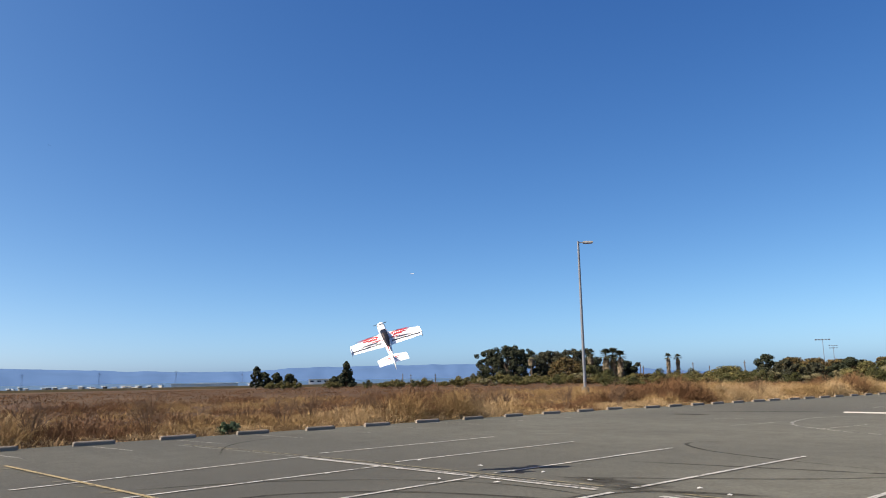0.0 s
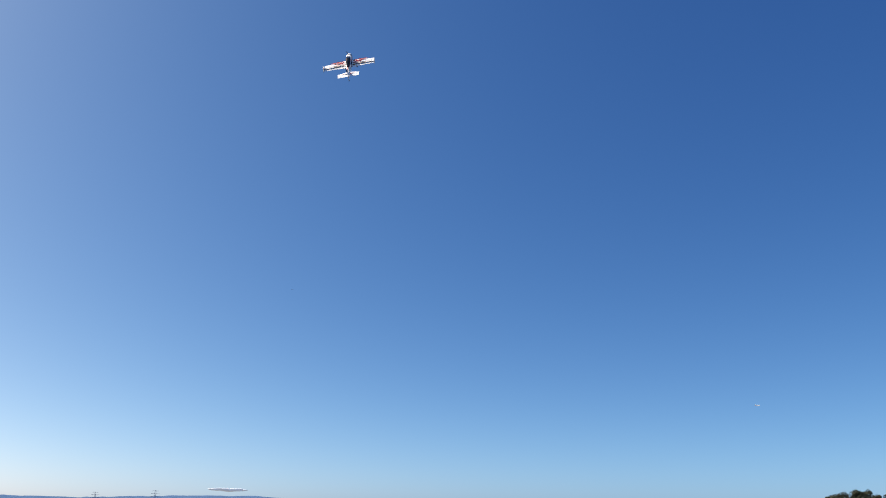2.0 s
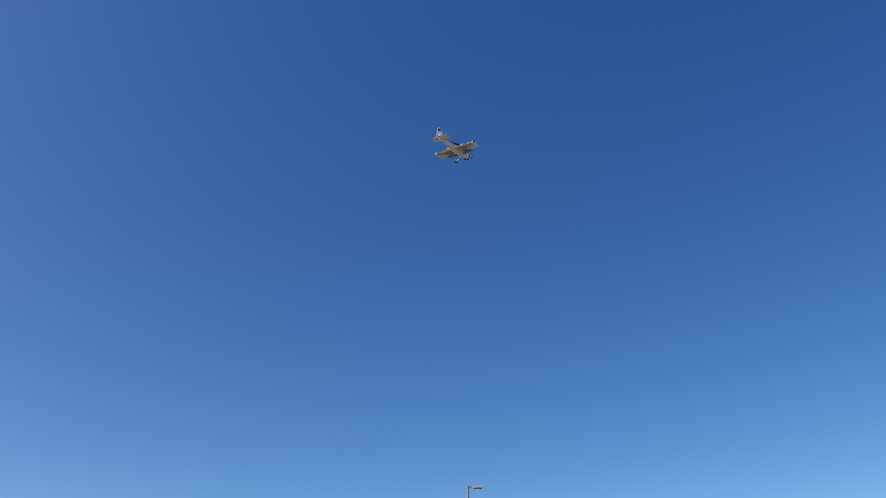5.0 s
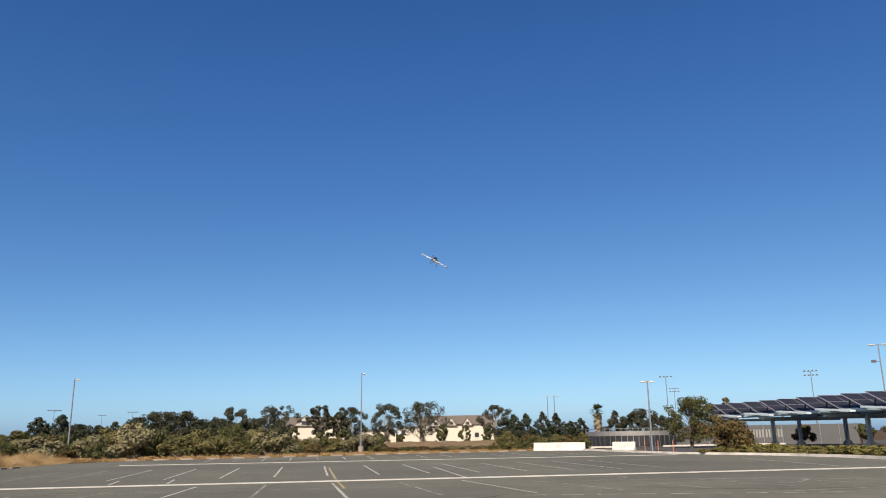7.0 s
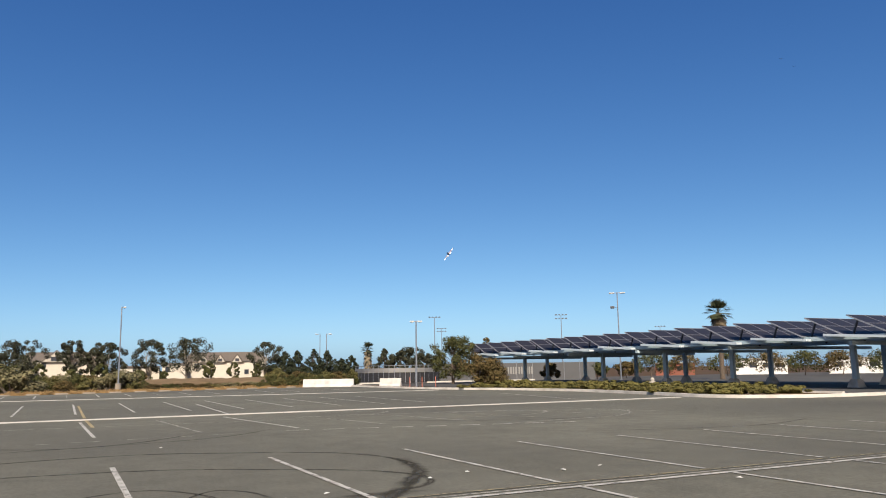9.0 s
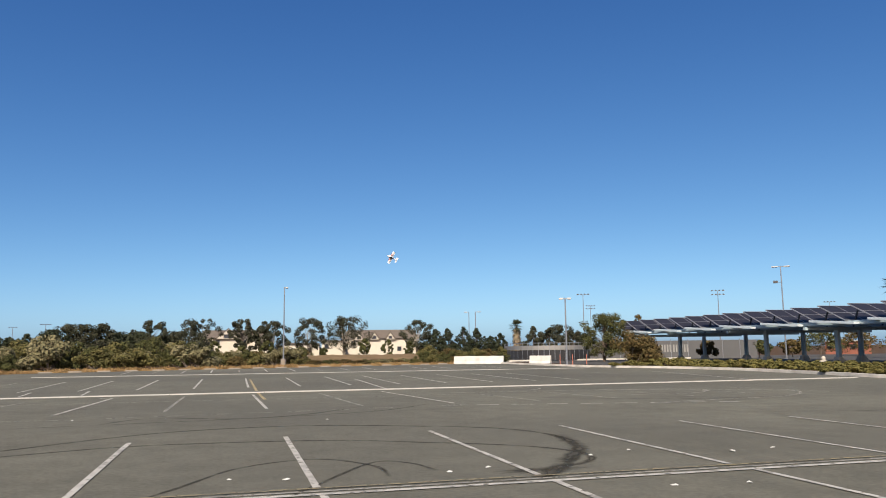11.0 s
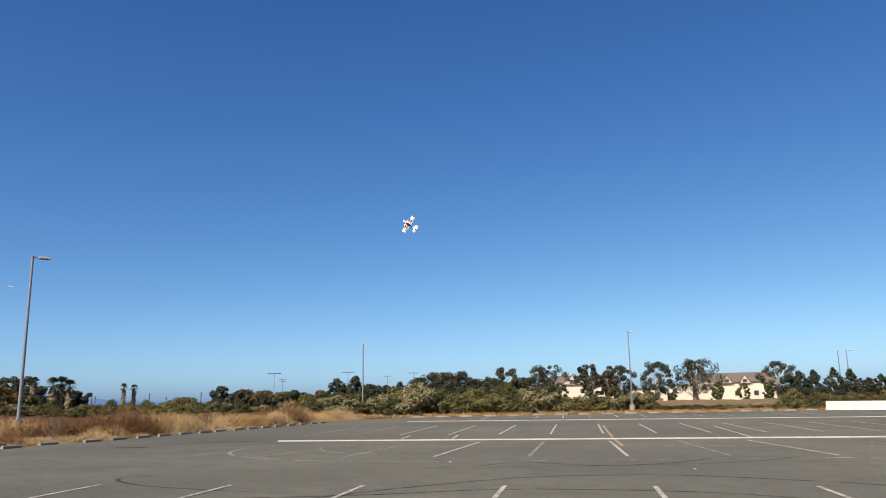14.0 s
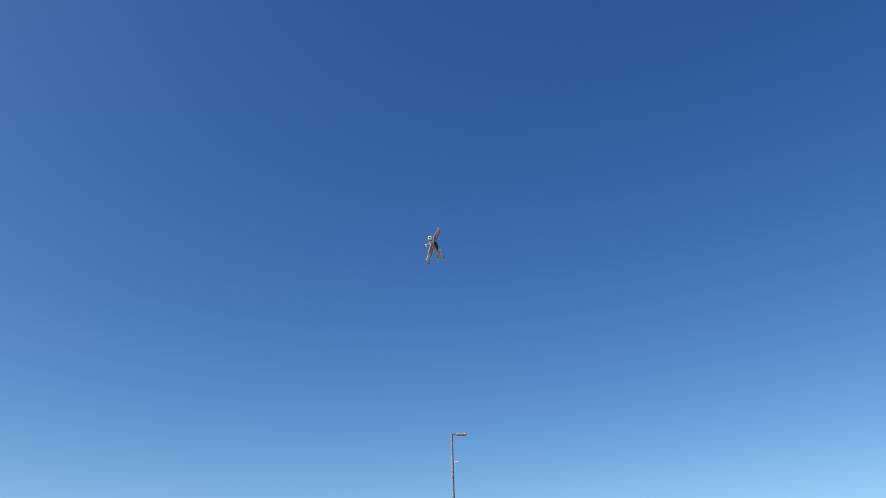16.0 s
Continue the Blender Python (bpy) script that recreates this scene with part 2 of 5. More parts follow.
def box(bm, x0, x1, y0, y1, z0, z1, bevel=0.0):
    r = bmesh.ops.create_cube(bm, size=1, matrix=Matrix.LocRotScale(((x0 + x1) / 2, (y0 + y1) / 2, (z0 + z1) / 2), None, (x1 - x0, y1 - y0, z1 - z0)))
    if bevel:
        edges = list({e for v in r["verts"] for e in v.link_edges})
        bmesh.ops.bevel(bm, geom=edges, offset=bevel, segments=2, affect="EDGES")
    return bm


def tube(bm, a, b, r0, r1, n=8):
    a, b = Vector(a), Vector(b)
    q = (b - a).to_track_quat("Z", "Y").to_matrix().to_4x4()
    bmesh.ops.create_cone(bm, cap_ends=True, segments=n, radius1=r0, radius2=r1, depth=(b - a).length, matrix=Matrix.Translation((a + b) / 2) @ q)
    return bm


def prism(bm, outline, z0, z1):
    lo = [bm.verts.new((x, y, z0)) for x, y in outline]
    hi = [bm.verts.new((x, y, z1)) for x, y in outline]
    bm.faces.new(lo[::-1])
    bm.faces.new(hi)
    for k in range(len(outline)):
        j = (k + 1) % len(outline)
        bm.faces.new((lo[k], lo[j], hi[j], hi[k]))
    return bm


def empty(name, m=None):
    ob = new(name)
    ob.empty_display_size = 0.2
    if m is not None:
        ob.matrix_world = m
    return ob


def polar(bearing, dist, z=0.0):
    """A place by its bearing (degrees left of +y) and distance from the standing point."""
    a = radians(bearing)
    return Vector((-math.sin(a) * dist, math.cos(a) * dist, z))


# ---------------------------------------------------------------- ground
def build_ground():
    bm = bmesh.new()
    n = 96
    rings = (0.0, 60, 160, 400, 1200, 4800)
    prev = [bm.verts.new((0, 0, -0.06))]
    for r in rings[1:]:
        cur = [bm.verts.new((r * math.cos(2 * math.pi * k / n), r * math.sin(2 * math.pi * k / n), -0.06)) for k in range(n)]
        for k in range(n):
            j = (k + 1) % n
            bm.faces.new((prev[0], cur[k], cur[j]) if len(prev) == 1 else (prev[k], cur[k], cur[j], prev[j]))
        prev = cur
    tagged(link_mesh("ground", bm, "earth"), "flat dry brown field of weeds and bare earth", "ground", kind="structure")


def edge_x(y):
    """The left edge of the asphalt: straight at first, then bending in."""
    return -22.6 + 3.0 * min(1.0, max(0.0, (y - 26.0) / 34.0))


LOT = [(-22.6, -45), (52, -45), (52, 25.2), (36, 25.6), (31.6, 27.2), (30.2, 30.0), (31.4, 36.5), (32.4, 44), (31.6, 51), (29.4, 57), (28.4, 64),
       (28.2, 82.5), (10, 79.0), (-8, 74.0), (-16.5, 71.0), (-19.2, 66), (-19.6, 60), (-21.1, 43), (-22.6, 26)]


def build_lot():
    bm = prism(bmesh.new(), LOT, -0.25, 0.0)
    lot = tagged(link_mesh("pavement", bm, "asphalt"), "worn grey asphalt of an empty parking lot", "parking lot", kind="structure")
    return lot


build_ground()
lot = build_lot()


LAYER = {"paint": 0.012, "paint_faint": 0.009, "yellow": 0.018, "yellow_faint": 0.015}


def stripe(x0, y0, x1, y1, w, mat="paint", z=0.0, name="stripe"):
    """A painted line from one point to another, a thin sheet of paint on the asphalt."""
    z = LAYER[mat]
    a, b = Vector((x0, y0, 0)), Vector((x1, y1, 0))
    d = (b - a).normalized()
    s = Vector((-d.y, d.x, 0)) * w / 2
    bm = bmesh.new()
    n = max(1, int((b - a).length / 0.7))
    rows = []
    for k in range(n + 1):
        p = a + (b - a) * k / n
        j = 1 + random.uniform(-0.06, 0.06)
        rows.append((bm.verts.new((p + s * j).to_tuple()[:2] + (z,)), bm.verts.new((p - s * j).to_tuple()[:2] + (z,))))
    for k in range(n):
        bm.faces.new((rows[k][0], rows[k][1], rows[k + 1][1], rows[k + 1][0]))
    bmesh.ops.recalc_face_normals(bm, faces=bm.faces)
    for f in bm.faces:
        if f.normal.z < 0:
            f.normal_flip()
    return part(name, bm, mat, lot)


def curve_mark(points, w, mat, z, name):
    """A band of even width along a smooth curve through the points."""
    pts = [Vector((*p, 0)) for p in points]
    out = []
    for k in range(len(pts) - 1):
        p0, p1, p2, p3 = pts[max(k - 1, 0)], pts[k], pts[k + 1], pts[min(k + 2, len(pts) - 1)]
        for i in range(8):
            u = i / 8
            out.append(0.5 * ((2 * p1) + (p2 - p0) * u + (2 * p0 - 5 * p1 + 4 * p2 - p3) * u * u + (3 * p1 - p0 - 3 * p2 + p3) * u ** 3))
    out.append(pts[-1])
    bm = bmesh.new()
    rows = []
    for k, p in enumerate(out):
        d = (out[min(k + 1, len(out) - 1)] - out[max(k - 1, 0)]).normalized()
        s = Vector((-d.y, d.x, 0)) * w / 2 * random.uniform(0.75, 1.15)
        rows.append((bm.verts.new((p.x + s.x, p.y + s.y, z)), bm.verts.new((p.x - s.x, p.y - s.y, z))))
    cover = bm.loops.layers.uv.new("cover")
    fade = {}
    mids = [bm.verts.new(((a.co + b.co) / 2)) for a, b in rows]
    for k, v in enumerate(mids):
        fade[v] = min(1.0, k / 5, (len(mids) - 1 - k) / 5)
    for k in range(len(rows) - 1):
        for side in (0, 1):
            f = bm.faces.new((rows[k][side], mids[k], mids[k + 1], rows[k + 1][side]))
            f.normal_update()
            if f.normal.z < 0:
                f.normal_flip()
            for lp in f.loops:
                lp[cover].uv = (1.5 * fade[lp.vert] if lp.vert in fade else 0.1, 0.0)
    return part(name, bm, mat, lot)


def lot_markings():
    # the nearest double bay: stalls on both sides of a triple line
    for k in range(-6, 9):
        x = 1.24 + (2.765 if k > 0 else 2.715) * k
        near, mid = {-6: (1.16, 0.30), -5: (0.76, 0.34), -4: (0.59, 0.10)}.get(k, (0.0, 0.02))
        stripe(x + near, 2.95, x + mid, 8.8, 0.09)
        stripe(x, 9.3, x - (0.15 if k < -3 else 0.0), 14.9, 0.09)
    stripe(-14.6, 8.58, -7.2, 8.86, 0.12)
    stripe(-6.2, 8.92, 27, 8.72, 0.12)
    for off, mat in ((0.2, "paint_faint"), (0.36, "yellow_faint")):
        stripe(-20.0, 8.0 + off, -14.4, 8.5 + off, 0.06, mat)
        stripe(-14.4, 8.5 + off, -7.3, 8.84 + off, 0.07, mat)
        stripe(-6.1, 8.92 + off, 27, 8.75 + off, 0.07, mat)
    # yellow cross-line and the yellow T
    stripe(-18.0, 3.78, -9.12, 4.33, 0.08, "yellow")
    stripe(-7.68, 5.27, -7.64, 6.78, 0.10, "yellow")
    stripe(-7.6, 6.04, -6.08, 6.04, 0.10, "yellow")
    for k in range(9):
        stripe(-17.4 + k * 1.0, 3.86 + k * 0.06, -17.4 + k * 1.0, 3.52 + k * 0.06, 0.06, "yellow_faint")
    # stalls along the left edge
    for k in range(9):
        y = 4.15 + 2.36 * k
        stripe(-21.8, y, -19.4, y + 0.3, 0.08, "paint_faint")
    # stalls beyond the long white line, splayed a little
    for k in range(-6, 8):
        lo, hi = 0.95 + (2.30 if k > 0 else 2.33) * k, 1.0 + (2.37 if k > 0 else 2.46) * k
        stripe(lo, 35.8, hi, 48.0, 0.10, "paint" if k > -5 else "paint_faint")
    for k in range(-4, 11):
        stripe(0.76 + 2.17 * k, 62.8, 0.76 + 2.24 * k, 72.0, 0.11, "paint" if k % 3 else "paint_faint")
    stripe(6.38, 31.4, 6.88, 43.4, 0.10)
    stripe(-7.46, 32.3, -7.79, 35.6, 0.10)
    stripe(-5.27, 32.2, -5.56, 35.6, 0.10)
    stripe(24.1, 31.9, 27.2, 46.4, 0.10)
    stripe(23.0, 42.5, 22.7, 51.7, 0.09, "paint_faint")
    stripe(-14.5, 41.9, 26.5, 40.6, 0.09, "paint_faint")
    # stalls before the long white line, drawing together towards it
    for k in range(-5, 8):
        top = 29.6 if -3 < k < 3 else 26.4 if k > 2 else 24.6
        u = (top - 22.2) / 7.4
        a, b = 1.2 + 2.70 * k, 1.0 + 2.41 * k
        stripe(a, 22.2, a + (b - a) * u, top, 0.10, "paint" if k in (-2, 0, 2) else "paint_faint")
    stripe(-6.81, 23.8, -6.35, 28.4, 0.09, "paint_faint")
    stripe(1.22, 45.7, 1.21, 32.2, 0.11, "yellow")
    stripe(1.21, 30.8, 1.31, 26.4, 0.11, "yellow")
    # thin old court lines and dashes
    stripe(-6.4, 20.75, -3.4, 20.5, 0.08, "paint_faint")
    for k in range(7):
        stripe(-2.7 + k * 1.1, 20.6 + k * 0.1, -2.0 + k * 1.1, 20.65 + k * 0.1, 0.08, "paint_faint")
    for k in range(9):
        stripe(6.05 + k * 0.96, 21.45 - k * 0.24, 6.65 + k * 0.96, 21.3 - k * 0.24, 0.09)
    stripe(-8.9, 27.3, 8.0, 26.4, 0.07, "paint_faint")
    stripe(-14.9, 24.7, -13.2, 26.4, 0.07, "paint_faint")
    stripe(13.7, 27.0, 16.7, 25.9, 0.08, "paint_faint")
    for pts in (((-3.7, 29.2), (-4.1, 29.6), (-4.4, 30.4), (-4.0, 30.7)),
                ((-11.0, 28.6), (-11.9, 27.5), (-11.8, 25.8), (-11.38, 24.3), (-10.6, 23.0), (-9.5, 22.05), (-8.0, 21.1), (-6.4, 20.75)),
                ((-8.3, 28.2), (-8.95, 27.3), (-9.0, 26.5), (-8.75, 25.7), (-8.2, 24.7), (-7.4, 23.95), (-6.2, 23.5)),
                ((8, 27.5), (14, 26.6), (18.0, 24.8), (19.3, 23.3), (18.6, 22.0), (17.0, 20.9), (14.4, 20.4), (12.2, 20.0)),
                ((13.7, 27.0), (16.2, 26.2), (17.0, 25.3), (16.7, 24.5), (15.4, 23.5), (13.1, 23.6)),
                ((9.0, 29.9), (11.6, 29.6), (12.1, 29.0), (11.6, 28.2), (10.8, 27.6), (9.6, 27.7))):
        curve_mark(pts, 0.11, "paint_faint", 0.0105, "painted_arc")


def tyre_marks():
    runs = (
        ([(-8.5, 9.6), (-5.8, 11.6), (-4.7, 12.8), (-3.3, 14.6), (-1.0, 16.6), (1.7, 17.0), (3.8, 16.1), (5.3, 15.1), (5.9, 13.9), (5.9, 12.6), (5.5, 11.4), (5.1, 10.6), (4.4, 9.6), (3.8, 8.9)], 0.17),
        ([(-9.0, 12.2), (-6.0, 12.9), (-3.7, 13.5), (-1.3, 14.4), (1.8, 14.1), (3.6, 13.1), (4.7, 12.3), (5.3, 11.5), (5.4, 10.7), (5.0, 10.1), (4.3, 9.8)], 0.17),
        ([(6.1, 13.5), (5.85, 12.4), (5.6, 11.5), (5.0, 10.6), (4.5, 9.8), (3.9, 9.0)], 0.34),
        ([(0.9, 8.9), (1.2, 9.4), (2.2, 11.1), (2.7, 10.9), (2.9, 10.1)], 0.10),
        ([(-0.9, 8.8), (-0.3, 9.9), (0.3, 11.1), (1.1, 11.7), (1.7, 11.6), (2.2, 10.7), (2.2, 9.8)], 0.10),
        ([(-2.6, 18.9), (-2.0, 20.0), (-1.2, 20.2), (0.4, 19.3), (2.1, 20.0), (3.8, 22.1)], 0.14),
        ([(-5, 18.6), (0, 19.2), (3.8, 20.2), (6, 22.5)], 0.10),
        ([(-9.6, 17.0), (-10.16, 16.42), (-9.86, 15.69), (-8.76, 14.8), (-7.19, 14.17), (-5.2, 13.6)], 0.12),
        ([(-8.4, 0.3), (-9.16, 1.39), (-9.78, 2.42), (-10.34, 4.34), (-10.22, 5.69), (-9.25, 6.87), (-7.59, 7.68), (-6.33, 7.85), (-5.4, 7.64), (-4.32, 7.24), (-3.2, 6.2)], 0.17),
        ([(-12.5, 4.0), (-11.8, 6.0), (-10.6, 7.4), (-9.4, 8.2), (-8.0, 8.5), (-6.4, 8.3)], 0.09),
        ([(-5.6, 4.0), (-6.07, 4.92), (-6.53, 5.82), (-6.98, 6.87), (-7.03, 8.17), (-6.74, 9.02), (-6.18, 9.5), (-5.0, 9.9)], 0.22),
        ([(-17.5, 29.6), (-14.8, 31.0), (-12.8, 31.5)], 0.34),
        ([(12, 16.5), (17, 15.2), (21, 16.4)], 0.10),
        ([(9.5, 24.0), (12.6, 21.6), (15.2, 20.9), (18.5, 21.3)], 0.10),
        ([(-21, 13.0), (-19.2, 9.4), (-16.4, 7.6)], 0.08),
    )
    for k, (pts, w) in enumerate(runs):
        curve_mark(pts, w, "tyre", 0.0015 + 0.0004 * k, "tyre_mark")
    rng = random.Random(5)
    for cx, cy, r in ((-7.6, 9.7, 0.75), (-7.0, 9.3, 0.5), (-6.0, 9.4, 0.35), (-17, 27.6, 0.8), (4.2, 9.7, 0.5)):
        bm = bmesh.new()
        ring = [bm.verts.new((cx + r * 1.5 * math.cos(a) * rng.uniform(0.6, 1.15), cy + r * 0.6 * math.sin(a) * rng.uniform(0.6, 1.15), 0.001)) for a in np.linspace(0, 6.28, 31)[:-1]]
        cover = bm.loops.layers.uv.new("cover")
        heart = bm.verts.new((cx, cy, 0.001))
        for k in range(len(ring)):
            f = bm.faces.new((ring[k], ring[(k + 1) % len(ring)], heart))
            for lp in f.loops:
                lp[cover].uv = (1.6 if lp.vert is heart else 0.0, 0.0)
        part("oil_stain", bm, "oil", lot)


lot_markings()
tyre_marks()


def low_divider(x0, y0, x1, y1, h, label):
    """A long white-painted asphalt ridge that divides the lot, in short poured lengths."""
    th = tagged(empty("divider"), label, "divider", kind="structure")
    n = max(1, round((x1 - x0) / 3.4))
    for k in range(n):
        a, b = x0 + (x1 - x0) * k / n, x0 + (x1 - x0) * (k + 1) / n
        ya, yb = y0 + (y1 - y0) * k / n, y0 + (y1 - y0) * (k + 1) / n
        bm = bmesh.new()
        rows = []
        for x, y in ((a + 0.01, ya), (b - 0.01, yb)):
            rows.append([bm.verts.new((x, y + o, z)) for o, z in ((-0.14, 0.0), (-0.10, 0.7 * h), (-0.04, h), (0.04, h), (0.10, 0.7 * h), (0.14, 0.0))])
        for i in range(5):
            bm.faces.new((rows[0][i], rows[1][i], rows[1][i + 1], rows[0][i + 1]))
        bm.faces.new(rows[0])
        bm.faces.new(rows[1][::-1])
        bmesh.ops.recalc_face_normals(bm, faces=bm.faces)
        part("length", bm, "divider_paint", th)


low_divider(-12.5, 31.3, 29.4, 31.0, 0.04, "long low white-painted ridge across the asphalt")
low_divider(-13.0, 58.4, 27.8, 56.6, 0.028, "far low white-painted ridge across the asphalt")


# ---------------------------------------------------------------- wheel stops and kerbs
def build_wheel_stop(length=1.05):
    bm = bmesh.new()
    prof = [(-0.075, 0), (-0.065, 0.085), (-0.04, 0.115), (0.04, 0.115), (0.065, 0.085), (0.075, 0)]
    ends = []
    for y in (-length / 2, -length / 2 + 0.05, length / 2 - 0.05, length / 2):
        k = 0.85 if abs(y) > length / 2 - 0.01 else 1.0
        ends.append([bm.verts.new((x * k, y, 0.001 + z * k)) for x, z in prof])
    for a, b in zip(ends, ends[1:]):
        for i in range(len(prof) - 1):
            bm.faces.new((a[i], b[i], b[i + 1], a[i + 1]))
        bm.faces.new((a[0], a[-1], b[-1], b[0]))
    bm.faces.new(ends[0][::-1])
    bm.faces.new(ends[-1])
    bmesh.ops.recalc_face_normals(bm, faces=bm.faces)
    return tagged(link_mesh("wheel_stop", bm, "concrete"), "weathered concrete wheel stop at the asphalt's edge", "wheel stop", "wheel stops round the lot")


def wheel_stops():
    rng = random.Random(3)
    first = build_wheel_stop()
    first.matrix_world = pose(-22.0, -0.3, 0, 0, 0, 1)
    for k in range(1, 14):
        copy_thing(first, pose(-22.1 + rng.uniform(-0.1, 0.1), -0.3 + 2.36 * k - 0.003 * k * k, 0, 0, 0, rng.uniform(-3, 3)))
    for k in range(15):
        y = 31.9 + 1.8 * k
        copy_thing(first, pose(edge_x(y) + 0.55 + rng.uniform(-0.1, 0.1), y, 0, 0, 0, -5 + rng.uniform(-4, 4)))
    for k in range(18):
        x = -15.0 + 2.2 * k
        copy_thing(first, pose(x, 75.6 + 0.27 * x + rng.uniform(-0.2, 0.2), 0, 0, 0, 100 + rng.uniform(-3, 3)))


wheel_stops()


def kerb_run(name, pts, w=0.3, h=0.15, label="pale concrete kerb along the asphalt"):
    v = [Vector((*p, 0)) for p in pts]
    bm = bmesh.new()
    rows = []
    for k, p in enumerate(v):
        d = (v[min(k + 1, len(v) - 1)] - v[max(k - 1, 0)]).normalized()
        s = Vector((-d.y, d.x, 0))
        prof = [(0.0, -0.05), (0.02, h), (w - 0.02, h), (w, -0.05)]
        rows.append([bm.verts.new((p.x + s.x * o, p.y + s.y * o, z)) for o, z in prof])
    for a, b in zip(rows, rows[1:]):
        for i in range(3):
            bm.faces.new((a[i], b[i], b[i + 1], a[i + 1]))
    bm.faces.new(rows[0])
    bm.faces.new(rows[-1][::-1])
    bmesh.ops.recalc_face_normals(bm, faces=bm.faces)
    return tagged(link_mesh(name, bm, "kerb"), label, "kerb", kind="structure")


def smooth(pts, n=6):
    out = []
    v = [Vector((*p, 0)) for p in pts]
    for k in range(len(v) - 1):
        p0, p1, p2, p3 = v[max(k - 1, 0)], v[k], v[k + 1], v[min(k + 2, len(v) - 1)]
        for i in range(n):
            u = i / n
            q = 0.5 * ((2 * p1) + (p2 - p0) * u + (2 * p0 - 5 * p1 + 4 * p2 - p3) * u * u + (3 * p1 - p0 - 3 * p2 + p3) * u ** 3)
            out.append((q.x, q.y))
    out.append((v[-1].x, v[-1].y))
    return out


KERB = [(52, 25.2), (36, 25.6), (31.6, 27.2), (30.2, 30.0), (31.4, 36.5), (32.4, 44), (31.6, 51), (29.4, 57), (28.4, 64), (28.2, 79)]
kerb_run("kerb", smooth(KERB)[::-1], 0.32, 0.16)


# ---------------------------------------------------------------- lamp posts
def street_lamp(name, at, height, heads, bearing, base=True, flood=False, label="", hs=1.0, slim=1.0):
    """A tapered steel pole on a concrete footing with one or two flat lamp heads."""
    thing = tagged(empty(name, pose(at[0], at[1], 0, 0, 0, bearing)), label, "street lamp", "lamp posts round the parking lot")
    if base:
        bm = bmesh.new()
        tube(bm, (0, 0, -0.1), (0, 0, 0.75), 0.30, 0.29, 16)
        part("footing", bm, "concrete", thing)
    bm = tube(bmesh.new(), (0, 0, 0.02), (0, 0, height), 0.115 * slim, 0.075 * slim, 12)
    part("pole", bm, "steel", thing)
    bm = box(bmesh.new(), -0.2, 0.2, -0.2, 0.2, 0.76 if base else 0.0, 0.80 if base else 0.04)
    part("base_plate", bm, "steel", thing)
    for side in heads:
        bm = box(bmesh.new(), min(0, side * 0.35), max(0, side * 0.35), -0.04, 0.04, height - 0.12, height - 0.04)
        part("arm", bm, "steel", thing)
        side = side * hs
        bm = box(bmesh.new(), min(side * 0.33, side * 1.05), max(side * 0.33, side * 1.05), -0.19 * hs, 0.19 * hs, height - 0.16, height - 0.01, 0.03)
        head = part("lamp_head", bm, "lamp_grey", thing)
        bm = box(bmesh.new(), min(side * 0.45, side * 0.95), max(side * 0.45, side * 0.95), -0.13, 0.13, height - 0.175, height - 0.155)
        part("lens", bm, "trim", head)
    if flood:
        bm = tube(bmesh.new(), (0, 0, height - 2.05), (-0.5, 0, height - 2.0), 0.03, 0.03)
        part("bracket", bm, "dark_metal", thing)
        bm = box(bmesh.new(), -0.95, -0.4, -0.15, 0.15, height - 2.12, height - 1.82, 0.03)
        part("floodlight", bm, "dark_metal", thing)
    return thing


street_lamp("street_lamp", (-34.4, 43.4), 11.15, (1,), 44, label="tall grey steel lamp post standing in dry grass")
street_lamp("street_lamp", (-26.9, 95.0), 8.75, (1,), 16, hs=0.6, slim=0.85, label="slim grey steel lamp post before the bushes")
street_lamp("street_lamp", (5.55, 86.0), 8.65, (0.4,), 0, slim=0.7, label="grey lamp post on a pale concrete footing")
street_lamp("street_lamp", (30.3, 66.5), 6.3, (-1, 1), -24, base=False, hs=0.55, slim=0.75, label="twin-headed grey lamp post on the kerb")
street_lamp("street_lamp", (65.5, 80.0), 11.4, (-1, 1), -39, base=False, flood=True, slim=0.8, label="twin-headed lamp post with a dark floodlight")
for b_, d_, h_ in ((-17.25, 175, 10.1), (-17.75, 150, 8.9)):
    q = polar(b_, d_)
    street_lamp("street_lamp", (q.x, q.y), h_, (-1,) if b_ > -17.5 else (1,), b_, base=False, label="far grey lamp post among the trees")


def stadium_light(bearing, dist, top, wide, rows_, lamps):
    q = polar(bearing, dist)
    thing = tagged(empty("floodlight_mast", pose(q.x, q.y, 0, 0, 0, bearing)), "tall thin sports-field floodlight mast far behind trees", "floodlight mast", "sports field lights")
    part("mast", tube(bmesh.new(), (0, 0, 0), (0, 0, top), 0.15, 0.08), "steel", thing)
    for r in range(rows_):
        z = top - r * wide * 0.28
        part("crossbar", box(bmesh.new(), -wide / 2, wide / 2, -0.04, 0.04, z - 0.04, z + 0.04), "steel", thing)
        for k in range(lamps):
            x = -wide / 2 + wide * (k + 0.5) / lamps
            bm = box(bmesh.new(), x - wide * 0.06, x + wide * 0.06, -0.2, 0.12, z - 0.05, z + wide * 0.07, 0.03)
            part("lamp", bm, "dark_metal", thing)


